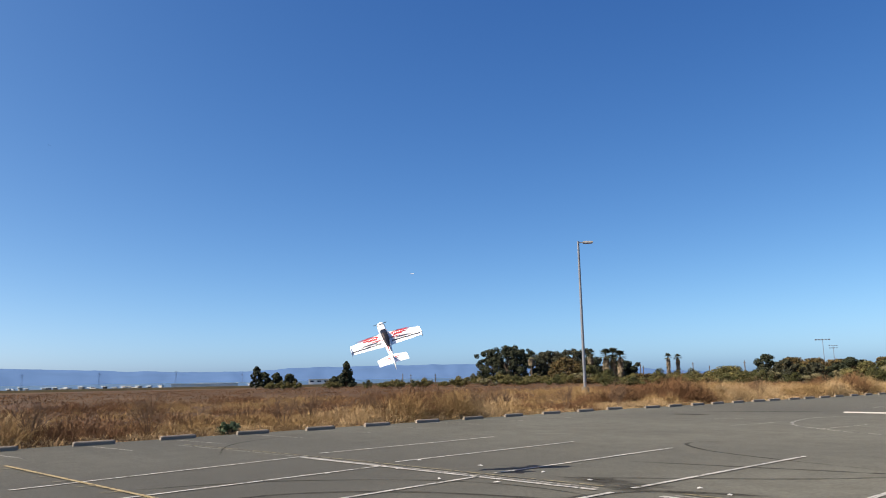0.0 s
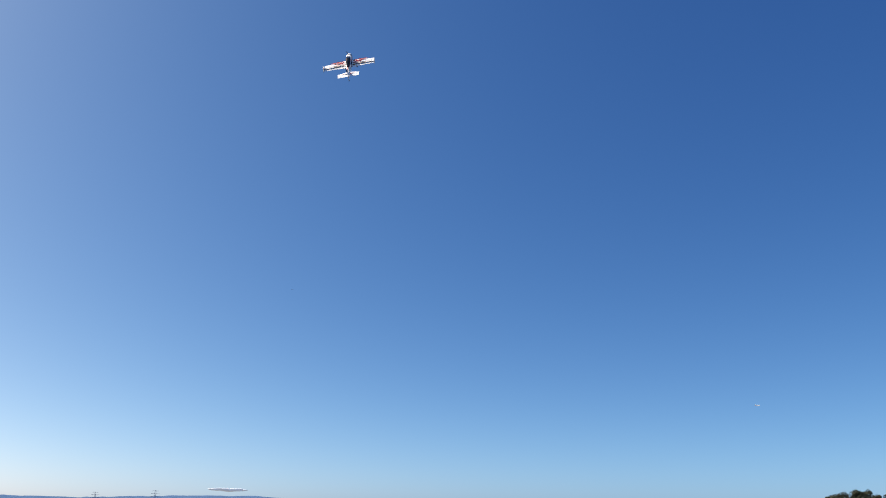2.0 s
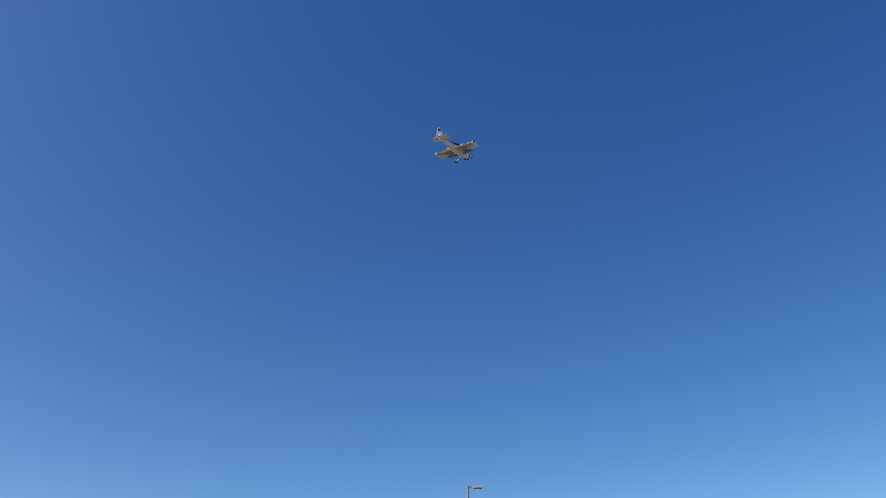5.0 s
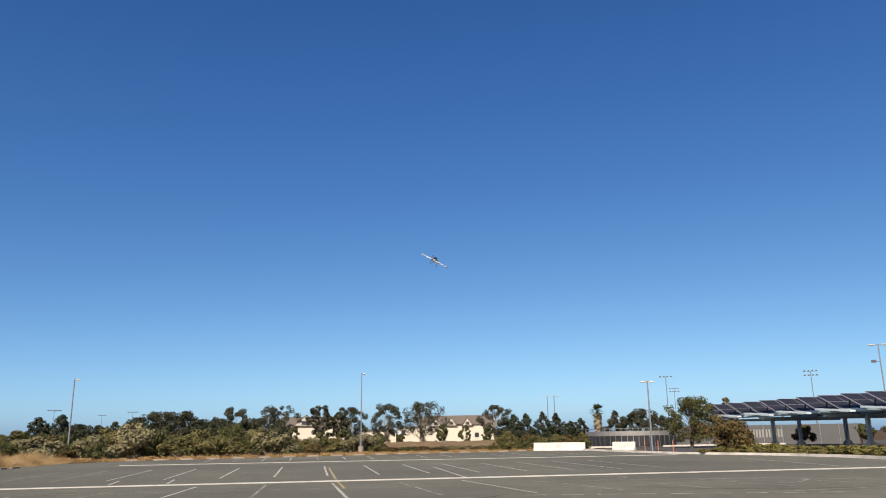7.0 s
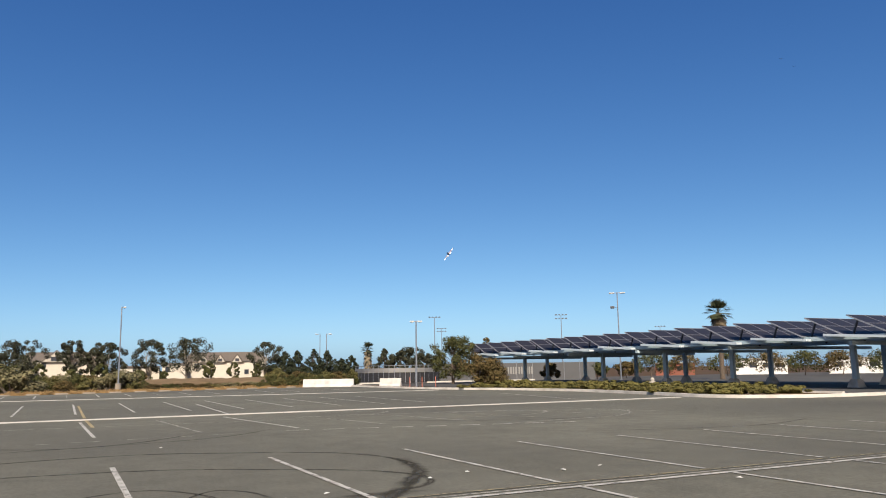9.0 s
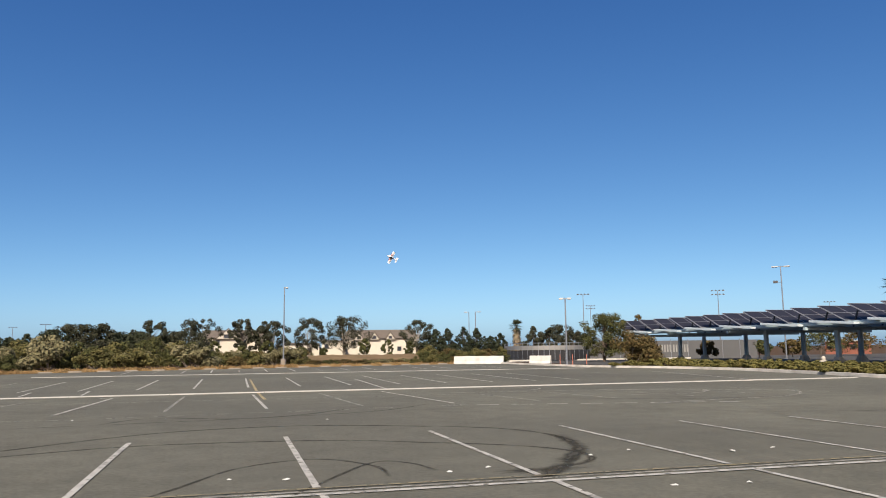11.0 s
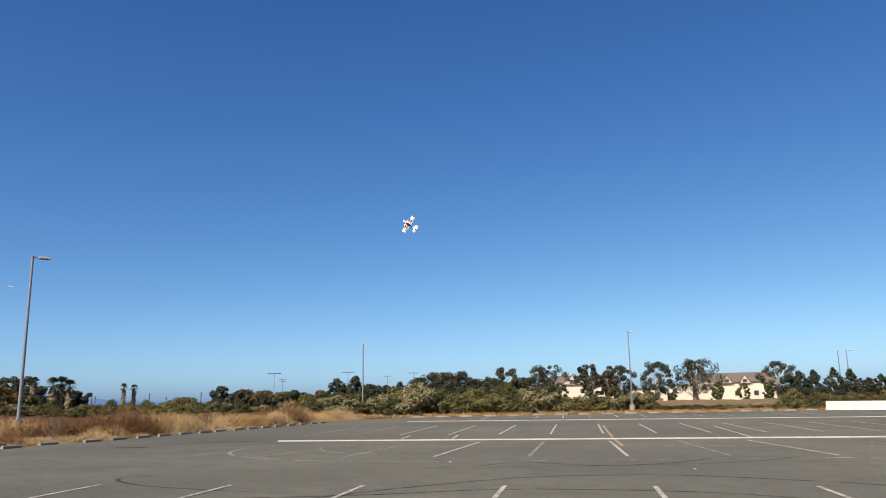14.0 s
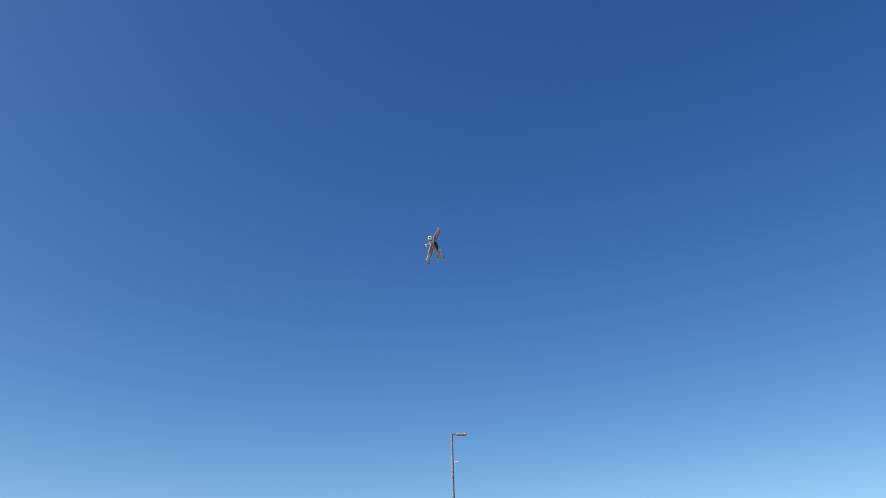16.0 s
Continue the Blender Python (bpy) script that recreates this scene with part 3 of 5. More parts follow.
for b_, e_, d_, w_, r_, l_ in ((22.2, 2.03, 320, 5.5, 1, 5), (21.6, 1.63, 330, 3.2, 2, 4), (16.9, 2.06, 330, 5, 1, 5), (14.0, 1.75, 330, 3, 1, 4), (12.1, 1.95, 330, 4, 1, 5),
                             (-25.7, 3.89, 210, 3.6, 1, 4), (-26.2, 3.05, 260, 3.4, 2, 4), (-35.1, 3.88, 210, 3.6, 2, 4), (-42.1, 2.85, 260, 3.6, 1, 4)):
    stadium_light(b_, d_, 1.6 + d_ * math.tan(radians(e_)), w_, r_, l_)


# ---------------------------------------------------------------- plants
def leaf_cloud(rng, clumps, count, size, flat=0.0):
    """Many small leaf cards gathered in uneven clumps: arrays of corners and faces."""
    cl = np.array(clumps, float)                   # x y z radius
    wts = cl[:, 3] ** 2
    pick = rng.choice(len(cl), count, p=wts / wts.sum())
    d = rng.normal(size=(count, 3))
    d /= np.linalg.norm(d, axis=1)[:, None]
    skin = np.where(rng.random(count) < 0.78, 0.78 + 0.3 * rng.random(count), 0.25 + 0.6 * rng.random(count))
    c = cl[pick, :3] + d * (cl[pick, 3] * skin)[:, None] * np.array([1, 1, 0.85])
    face = d + rng.normal(size=(count, 3)) * 0.42 + np.array([0, 0, 0.25])
    face /= np.linalg.norm(face, axis=1)[:, None]
    u = np.cross(face, rng.normal(size=(count, 3)))
    u /= np.linalg.norm(u, axis=1)[:, None]
    w = np.cross(face, u)
    s = size * (0.6 + 0.8 * rng.random(count))[:, None]
    a, b, e, f = c - u * s, c + w * s * 0.55, c + u * s, c - w * s * 0.55
    v = np.stack([a, b, e, f], 1).reshape(-1, 3)
    q = np.arange(count * 4).reshape(-1, 4)
    return v, q


def leaf_mesh(name, rng, clumps, count, size, mat):
    v, q = leaf_cloud(rng, clumps, count, size)
    me = bpy.data.meshes.new(name)
    me.from_pydata(v.tolist(), [], q.tolist())
    me.materials.append(M[mat])
    return new(name, me)


def tree(name, seed, height, width, mat, bark="bark", bare=0.3, clumps=16, leaves=2600, size=0.17, spread=1.0, label="", category="tree", open_=0.85, form="round"):
    """A tapered trunk (several stems for a gum) with limbs that end in leaf clumps; base at the origin. form: round, cone or gum."""
    rng = np.random.default_rng(seed)
    rr = random.Random(seed)
    thing = tagged(empty(name), label, category)
    clumps = int(clumps * 1.7)
    bm = bmesh.new()
    r0 = height * 0.02
    stems = []
    for k in range(rr.choice((2, 3)) if form == "gum" else 1):
        out = width * (0.16 if form == "gum" else 0.03)
        ang = rr.uniform(0, 6.28)
        tip = Vector((math.cos(ang) * out, math.sin(ang) * out, height * (0.94 if form == "cone" else 0.74) * (1 if k == 0 else rr.uniform(0.75, 1.0))))
        joints = [Vector((math.cos(ang) * r0, math.sin(ang) * r0, -0.1)), tip * 0.35 + Vector((rr.uniform(-0.04, 0.04) * width, rr.uniform(-0.04, 0.04) * width, 0)),
                  tip * 0.68 + Vector((rr.uniform(-0.06, 0.06) * width, rr.uniform(-0.06, 0.06) * width, 0)), tip]
        for i, (ra, rb) in enumerate(((1.2, 0.85), (0.85, 0.55), (0.55, 0.2))):
            tube(bm, joints[i], joints[i + 1], r0 * ra, r0 * rb, 7)
        stems.append(joints)
    cl = []
    for k in range(clumps):
        t = (k + 0.5) / clumps
        z = height * (bare + (1 - bare) * (0.06 + 0.90 * t))
        if form == "cone":
            prof, cr = (1.02 - t) ** 0.75, width * rr.uniform(0.07, 0.14) * (1.15 - 0.75 * t)
        elif form == "gum":
            prof, cr = math.sin(math.pi * min(1, 0.15 + 0.80 * t)) ** 0.6, width * rr.uniform(0.06, 0.135)
        else:
            prof, cr = math.sin(math.pi * min(1, 0.22 + 0.78 * t)) ** 0.7, width * rr.uniform(0.07, 0.15)
        ang = k * 2.4 + rr.uniform(-0.7, 0.7)
        rad = width / 2 * prof * rr.uniform(0.25, open_ * 1.12) ** 0.8 * spread
        stem = rr.choice(stems)
        p = Vector((math.cos(ang) * rad, math.sin(ang) * rad, z)) + Vector((stem[3].x, stem[3].y, 0)) * (z / height)
        cl.append((p.x, p.y, min(p.z, height - cr * 0.8), cr))
        a = min(0.98, max(0.25, (z / height) * 0.95 - 0.12))
        start = stem[1].lerp(stem[2], (a - 0.35) / 0.33) if a < 0.68 else stem[2].lerp(stem[3], (a - 0.68) / 0.32)
        tube(bm, start, p, r0 * 0.28, r0 * 0.07, 5)
    cl.append((stems[0][3].x, stems[0][3].y, height - width * 0.06, width * 0.06))
    part("trunk", bm, bark, thing)
    crown = leaf_mesh("crown", rng, cl, leaves, size, mat)
    crown.parent = thing
    return thing


def bush(name, seed, height, width, mat, leaves=1100, size=0.085, label="", category="bush", low=0.0):
    rng = np.random.default_rng(seed)
    rr = random.Random(seed)
    cl = []
    for k in range(19):
        a, r = rr.uniform(0, 6.28), width / 2 * rr.uniform(0.05, 0.8)
        cr = min(width, height * 1.6) * rr.uniform(0.08, 0.17)
        cl.append((math.cos(a) * r, math.sin(a) * r, max(cr * 0.55, (height - cr) * rr.uniform(0.25, 1.0) * (1 - 0.55 * (2 * r / width) ** 2)), cr))
    thing = tagged(empty(name), label, category)
    bm = bmesh.new()
    for k in range(7):
        c = cl[k]
        tube(bm, (c[0] * 0.15, c[1] * 0.15, -0.06), c[:3], 0.035, 0.012, 5)
    part("twig_clump", bm, "twig", thing)
    crown = leaf_mesh("foliage", rng, cl, leaves, size, mat)
    crown.parent = thing
    return thing


def fan_palm(name, seed, height, crown_r, label, skirt=0.35, fronds=34):
    rr = random.Random(seed)
    thing = tagged(empty(name), label, "palm tree")
    bm = bmesh.new()
    n = 9
    for k in range(n):
        z0, z1 = height * k / n, height * (k + 1) / n
        tube(bm, (0, 0, z0 - (0.1 if k == 0 else 0)), (0, 0, z1), 0.30 - 0.012 * k + 0.02, 0.30 - 0.012 * (k + 1), 10)
    part("trunk", bm, "bark", thing)

    def frond_set(count, lo, hi, length, mat, nm, droop):
        v, f = [], []
        for k in range(count):
            a = rr.uniform(0, 6.28)
            el = radians(rr.uniform(lo, hi))
            d = Vector((math.cos(a) * math.cos(el), math.sin(a) * math.cos(el), math.sin(el)))
            side = Vector((-math.sin(a), math.cos(a), 0))
            L = length * rr.uniform(0.8, 1.1)
            stem = Vector((0, 0, height)) + d * L * 0.45
            for j in range(11):
                w = (j - 5) / 5
                tip = stem + (d * math.cos(w * 1.2) + side * math.sin(w * 1.2)) * L * 0.55 + Vector((0, 0, -droop * L * abs(rr.uniform(0.5, 1.2))))
                mid = stem.lerp(tip, 0.5) + side * 0.05 * L
                i = len(v)
                v += [tuple(stem), tuple(mid), tuple(tip), tuple(stem.lerp(tip, 0.5) - side * 0.05 * L)]
                f.append((i, i + 1, i + 2, i + 3))
            i = len(v)
            base = Vector((0, 0, height))
            v += [tuple(base - side * 0.03), tuple(base + side * 0.03), tuple(stem + side * 0.02), tuple(stem - side * 0.02)]
            f.append((i, i + 1, i + 2, i + 3))
        me = data_mesh(nm, v, f, mat)
        ob = new(nm, me)
        ob.parent = thing

    frond_set(fronds, -25, 85, crown_r, "palm", "fronds", 0.12)
    if skirt:
        v, f = [], []
        for k in range(260):
            a, z = rr.uniform(0, 6.28), height * (1 - skirt * rr.random())
            r = rr.uniform(0.3, 0.75) * crown_r * 0.55
            o = Vector((math.cos(a), math.sin(a), 0))
            s = Vector((-math.sin(a), math.cos(a), 0)) * 0.10 * crown_r
            p = Vector((0, 0, z)) + o * 0.2
            q = p + o * r + Vector((0, 0, -crown_r * rr.uniform(0.25, 0.6)))
            i = len(v)
            v += [tuple(p - s * 0.4), tuple(p + s * 0.4), tuple(q + s), tuple(q - s)]
            f.append((i, i + 1, i + 2, i + 3))
        ob = new("dry_skirt", data_mesh("dry_skirt", v, f, "palm_dry"))
        ob.parent = thing
    return thing


def scaled(x, y, rz, sx, sz):
    return pose(x, y, 0, 0, 0, rz) @ Matrix.Diagonal((sx, sx, sz, 1))


def put(ob, bearing, dist, turn=0):
    q = polar(bearing, dist)
    ob.matrix_world = pose(q.x, q.y, 0, 0, 0, turn)
    return ob


def top_at(elevation, dist):
    return 1.6 + dist * math.tan(radians(elevation))


def plant_trees():
    # masters stand in their own places; copies follow
    # eucalyptus and palms of the wood on the left
    wood = (45.0, 225, 2.0, 7, "leaf_dark"), (43.9, 220, 2.3, 9, "leaf_dark"), (42.9, 230, 2.0, 8, "leaf_dark"), (41.2, 240, 1.75, 8, "leaf_gum"), (40.2, 232, 1.85, 8, "leaf_gum"), (38.7, 228, 1.95, 8, "leaf_gum"), (37.4, 224, 1.3, 8, "leaf_dark"), (35.4, 222, 1.0, 7, "leaf_dark")
    for i, (b, d, e, w, mat) in enumerate(wood):
        put(tree("tree", 40 + i, top_at(e, d), w * 1.15, mat, bare=0.06, clumps=34, leaves=7000, size=0.26, open_=1.1, form="gum", label="tall dark eucalyptus at the edge of a wood"), b, d)
    put(tree("tree", 51, top_at(1.3, 205), 9, "leaf_rust", bare=0.08, clumps=20, leaves=3200, size=0.26, label="broad yellow-brown tree before dark eucalyptus"), 39.6, 205)
    put(tree("tree", 52, top_at(0.7, 205), 8, "leaf_olive", bare=0.08, clumps=20, leaves=3000, size=0.26, label="low olive-green tree before a wood"), 37.9, 205)
    for i, (b, e, d) in enumerate(((42.0, 1.85, 215), (37.7, 1.92, 215))):
        put(fan_palm("palm_tree", 60 + i, top_at(e, d) - 1.6, 1.9, "fan palm with a green crown among trees", 0.25), b, d)
    for i, (b, e, d) in enumerate(((36.6, 1.7, 205), (36.1, 1.78, 206), (35.6, 1.6, 205))):
        put(fan_palm("palm_tree", 65 + i, top_at(e, d) - 1.2, 2.2, "fan palm with a thick skirt of dry fronds", 0.7, 44), b, d)
    for i, (b, e, d) in enumerate(((32.25, 1.42, 240), (31.6, 1.38, 242))):
        put(fan_palm("palm_tree", 70 + i, top_at(e, d) - 1.1, 1.5, "slim twin fan palm with a dry skirt", 0.75, 40), b, d)
    # lone trees on the plain
    put(tree("tree", 75, top_at(1.36, 165), 4.6, "leaf_dark", bare=0.02, clumps=40, leaves=6500, size=0.2, open_=0.9, form="cone", label="dark pointed cypress alone on the plain"), 55.65, 165)
    put(tree("tree", 74, top_at(0.25, 162), 2.6, "leaf_dark", bare=0.02, clumps=22, leaves=2600, size=0.17, label="low dark tree beside a cypress"), 56.5, 162)
    for i, (b, e, w, words) in enumerate(((62.12, 1.04, 2.9, "narrow dark tree on the plain"), (61.5, 0.62, 3.2, "dark tree leaning on a taller one"),
                                          (60.62, 0.58, 3.1, "round dark tree on the plain"), (59.8, 0.48, 3.3, "round dark tree beside another"))):
        put(tree("tree", 76 + i, top_at(e, 175), w, "leaf_dark", bare=0.03, clumps=26, leaves=3600, size=0.18, open_=0.85, label=words), b, 175)
    for i, b in enumerate((81.5, 80.6)):
        put(tree("tree", 80 + i, top_at(-0.05, 170), 1.0, "leaf_dark", bare=0.3, clumps=10, leaves=700, size=0.13, label="tiny dark tree far across the field"), b, 170)
    # trees behind the far bushes
    put(tree("tree", 90, top_at(1.2, 165), 5.4, "leaf_dark", bare=0.15, clumps=20, leaves=3200, size=0.2, label="round dark green tree"), 25.9, 165)
    for i, (b, e, w, mat) in enumerate(((28.3, 0.45, 5.5, "leaf_bush"), (24.3, 0.95, 5, "leaf_rust"), (22.9, 0.85, 5.5, "leaf_rust"), (21.5, 0.75, 5, "leaf_rust"), (20.2, 0.65, 5, "leaf_olive"), (18.9, 0.8, 4, "leaf_rust"))):
        put(tree("tree", 100 + i, top_at(e, 150), w * 1.15, mat, bare=0.05, clumps=26, leaves=4800, size=0.17, open_=1.05, label="autumn-coloured tree behind scrub" if mat == "leaf_rust" else "spreading green tree behind scrub"), b, 150)
    dark = ((17.6, 1.7, 4.2, 0), (16.4, 1.85, 4.4, 0), (15.2, 1.2, 4.5, 0), (14.2, 1.15, 4, 0), (13.2, 1.35, 4, 0), (11.7, 1.6, 4.4, 0), (10.3, 2.0, 4.6, 1), (9.1, 2.05, 4.8, 1), (7.6, 1.45, 5, 0), (6.3, 1.5, 4.8, 0), (5.6, 2.3, 3.6, 1), (4.6, 1.2, 4, 0), (3.4, 1.5, 4.4, 1))
    for i, (b, e, w, g) in enumerate(dark):
        put(tree("tree", 120 + i, top_at(e, 135), w * 1.6, "leaf_gum" if g else "leaf_dark", bare=0.04, clumps=32, leaves=6000, size=0.16, open_=1.0, form="gum" if g else "cone" if i in (0, 1, 3, 4) else "round", label="dark evergreen tree in a row behind scrub"), b, 135)
    gums = ((2.4, 2.4, 4.0), (-0.9, 2.36, 3.0), (-2.0, 1.9, 2.2), (-2.85, 2.24, 3.2), (-5.5, 2.43, 4.0), (-7.95, 2.54, 5.2), (-13.35, 2.25, 4.0))
    for i, (b, e, w) in enumerate(gums):
        put(tree("tree", 140 + i, top_at(e, 140), w * 1.5, "leaf_gum", "bark_pale", bare=0.26, clumps=26, leaves=4600, size=0.14, open_=1.1, form="gum", label="open-crowned gum tree with a pale trunk"), b, 140)
    for i, (b, e, w) in enumerate(((-9.5, 0.86, 2.7), (-11.27, 0.8, 2.3), (-6.5, 0.25, 1.6), (-12.8, 0.7, 2.0), (1.3, 0.8, 2.8), (-0.7, 0.45, 2.6), (-2.5, 0.8, 3.0), (-4.9, 0.3, 2.6))):
        put(tree("tree", 150 + i, top_at(e, 128), w, "leaf_olive", bare=0.16, clumps=12, leaves=1500, size=0.14, label="small green tree before a house"), b, 128)
    pines = ((-14.7, 1.55, 3.4), (-15.7, 1.6, 3.4), (-16.8, 1.7, 3.8), (-17.9, 1.6, 3.6), (-18.8, 1.0, 3.2), (-19.5, 1.2, 3), (-22.0, 1.7, 3.4), (-23.0, 1.5, 2.6), (-24.3, 1.75, 3.8), (-25.1, 1.3, 3))
    for i, (b, e, w) in enumerate(pines):
        put(tree("tree", 160 + i, top_at(e, 138 + 6 * (i % 3)), w * 1.6, "leaf_dark" if i < 6 else "leaf_gum", bare=0.04, clumps=28, leaves=4400, size=0.15, open_=1.0, form="cone" if i < 7 else "gum", label="dark conifer in a belt of trees"), b, 138 + 6 * (i % 3))
    rng = random.Random(19)
    for i in range(16):
        b = 24.5 - i * 1.35 + rng.uniform(-0.4, 0.4)
        put(tree("tree", 300 + i, top_at(rng.uniform(0.35, 0.95), 124), rng.uniform(3, 4.6), rng.choice(("leaf_olive", "leaf_dark", "leaf_gum")), bare=0.04, clumps=22, leaves=3600, size=0.15, open_=1.0, label="low bushy tree in a belt behind scrub"), b, 124)
    for i in range(12):
        b = 2.0 - i * 1.45 + rng.uniform(-0.4, 0.4)
        put(tree("tree", 330 + i, top_at(rng.uniform(0.2, 0.55), 252), rng.uniform(7, 10), rng.choice(("leaf_dark", "leaf_gum")), bare=0.05, clumps=18, leaves=2600, size=0.26, open_=1.0, label="far dark tree behind the houses"), b, 252)
    put(fan_palm("palm_tree", 180, top_at(2.15, 120) - 1.2, 1.45, "fan palm with a long dry skirt", 0.7, 40), -20.8, 120)
    put(fan_palm("palm_tree", 181, top_at(4.2, 100) - 0.9, 2.0, "tall fan palm rising over solar panels", 0.12, 48), -46.2, 100)
    put(tree("tree", 185, top_at(2.5, 92), 5.2, "leaf_olive", bare=0.10, clumps=44, leaves=9000, size=0.11, open_=1.1, form="gum", label="leafy green-brown tree behind the kerb"), -27.1, 92)
    put(tree("tree", 186, top_at(2.35, 130), 3.4, "leaf_rust", bare=0.18, clumps=14, leaves=1600, size=0.16, label="brownish tree behind solar panels"), -29.7, 130)
    for i, (b, d, w) in enumerate(((-34.2, 106.5, 3.0), (-37.6, 113, 3.4), (-39.7, 118, 4), (-41.4, 124, 4.4), (-43.6, 130, 5), (-46.5, 134, 5), (-49.2, 136, 5.5), (-51.4, 130, 5.5), (-53.6, 126, 5.5), (-56.5, 124, 5.5), (-60, 124, 5.5))):
        put(tree("tree", 190 + i, top_at(0.95 if i > 2 else 0.4, d), w * (1.35 if i > 2 else 1.0), "leaf_olive" if i % 2 else "leaf_rust", bare=0.25, clumps=14, leaves=1800, size=0.15, label="small street tree beside the solar canopy"), b, d)


def plant_bushes():
    rng = random.Random(11)
    kinds = [bush("bush", 200 + k, h, w, mat, label=lab, leaves=3000, size=0.08) for k, (h, w, mat, lab) in enumerate((
        (2.0, 3.6, "leaf_bush", "olive-green coyote bush at the field's edge"), (1.8, 3.2, "leaf_grey", "grey-green seeding scrub bush"), (2.2, 3.4, "leaf_olive", "dense green scrub bush"),
        (1.7, 3.4, "leaf_rust", "rusty brown scrub bush")))]
    used = set()

    def place(k, x, y, s, sz):
        m = scaled(x, y, rng.uniform(0, 360), s, sz)
        if k not in used:
            used.add(k)
            kinds[k].matrix_world = m
            return
        copy_thing(kinds[k], m)

    # belt beyond the far edge of the lot, from the left wood to the mound before the houses
    for b in np.arange(19.5, -4.5, -0.8):
        house_gap = 0.72 if -4.5 < b < 2.6 else 1.0
        for d, s in ((88, 1.05 * house_gap), (97, 1.25 * house_gap), (110, (1.4 if house_gap == 1 else 0.85))):
            d2 = d + rng.uniform(-4, 4)
            q = polar(b + rng.uniform(-0.5, 0.5), d2)
            if (d == 88 and rng.random() < 0.3) or (abs(q.x - 5.5) < 2.6 and q.y < 93):
                continue
            k = rng.uniform(0.5, 1.35)
            place(rng.choice((0, 0, 0, 0, 1, 1, 1, 2, 2, 2, 3)), q.x, q.y, s * k, s * k * rng.uniform(0.75, 1.1))
    # lower scrub to the right, on and beside the mound
    for b in np.arange(-4.5, -20.0, -0.6):
        low = 0.55 if -13.0 < b < -5.3 else 1.0
        for d, s in ((90, 0.55), (96, 0.7), (112, 1.15)):
            if low < 1 and d > 100:
                continue
            q = polar(b + rng.uniform(-0.4, 0.4), d + rng.uniform(-3, 3))
            place(rng.choice((0, 3, 3, 2, 1) if low < 1 else (0, 0, 2, 2, 3)), q.x, q.y, s * rng.uniform(0.7, 1.2), s * low * rng.uniform(0.6, 1.1))
    # belt across the field on the left
    for b in np.arange(54, 18, -0.75):
        for d, s in ((118, 0.95), (142, 1.35)):
            if b > 46 and d > 130:
                continue
            near = 0.8 if b > 46 else 1.0
            q = polar(b + rng.uniform(-0.6, 0.6), d + (30 if b > 36 else 0) + rng.uniform(-8, 8))
            place(rng.choice((0, 0, 0, 2, 2, 1, 0, 3)), q.x, q.y, s * near * rng.uniform(0.7, 1.25), s * near * rng.uniform(0.6, 1.05))
    for b, d, s in ((61, 150, 0.8), (60.3, 148, 0.9), (59.4, 150, 0.8), (57, 150, 0.8), (56.3, 152, 0.7), (52, 140, 0.8), (50, 140, 0.9), (47.5, 140, 1.0), (88, 165, 0.9), (89.5, 160, 0.9), (92, 165, 0.8)):
        q = polar(b, d)
        place(0, q.x, q.y, s, s)


def plant_junipers():
    rng = random.Random(21)
    m0 = bush("juniper_bush", 240, 0.62, 3.8, "juniper", 4200, 0.06, "low spreading yellow-green juniper behind the kerb", "juniper")
    m1 = bush("juniper_bush", 241, 0.72, 3.4, "juniper", 4200, 0.06, "rounded yellow-green juniper behind the kerb", "juniper")
    spots = []
    line = smooth([(33.2, 31.5), (33.2, 33.5), (34.0, 37), (35.0, 44), (34.4, 50.5), (33.0, 55), (32.2, 57.6)], 5)
    for k, (x, y) in enumerate(line):
        spots.append((x + rng.uniform(0.2, 0.7), y, rng.uniform(0.75, 1.05)))
        if k % 2 == 0:
            spots.append((x + rng.uniform(2.2, 3.4), y + rng.uniform(-1, 1), rng.uniform(0.8, 1.15)))
    for k, (x, y, s) in enumerate(spots):
        src = (m0, m1)[k % 2]
        m = scaled(x, y, rng.uniform(0, 360), s * 1.5, s * rng.uniform(0.8, 1.15))
        if k < 2:
            src.matrix_world = m
        else:
            copy_thing(src, m)
    put(bush("bush", 245, 3.3, 4.6, "leaf_rust", 4200, 0.09, "sparse reddish-brown shrub with bare twigs"), -29.1, 66)
    put(bush("bush", 246, 3.0, 4.2, "leaf_rust", 3600, 0.09, "sparse brown shrub with bare twigs"), -30.2, 68)


plant_trees()
plant_bushes()
plant_junipers()


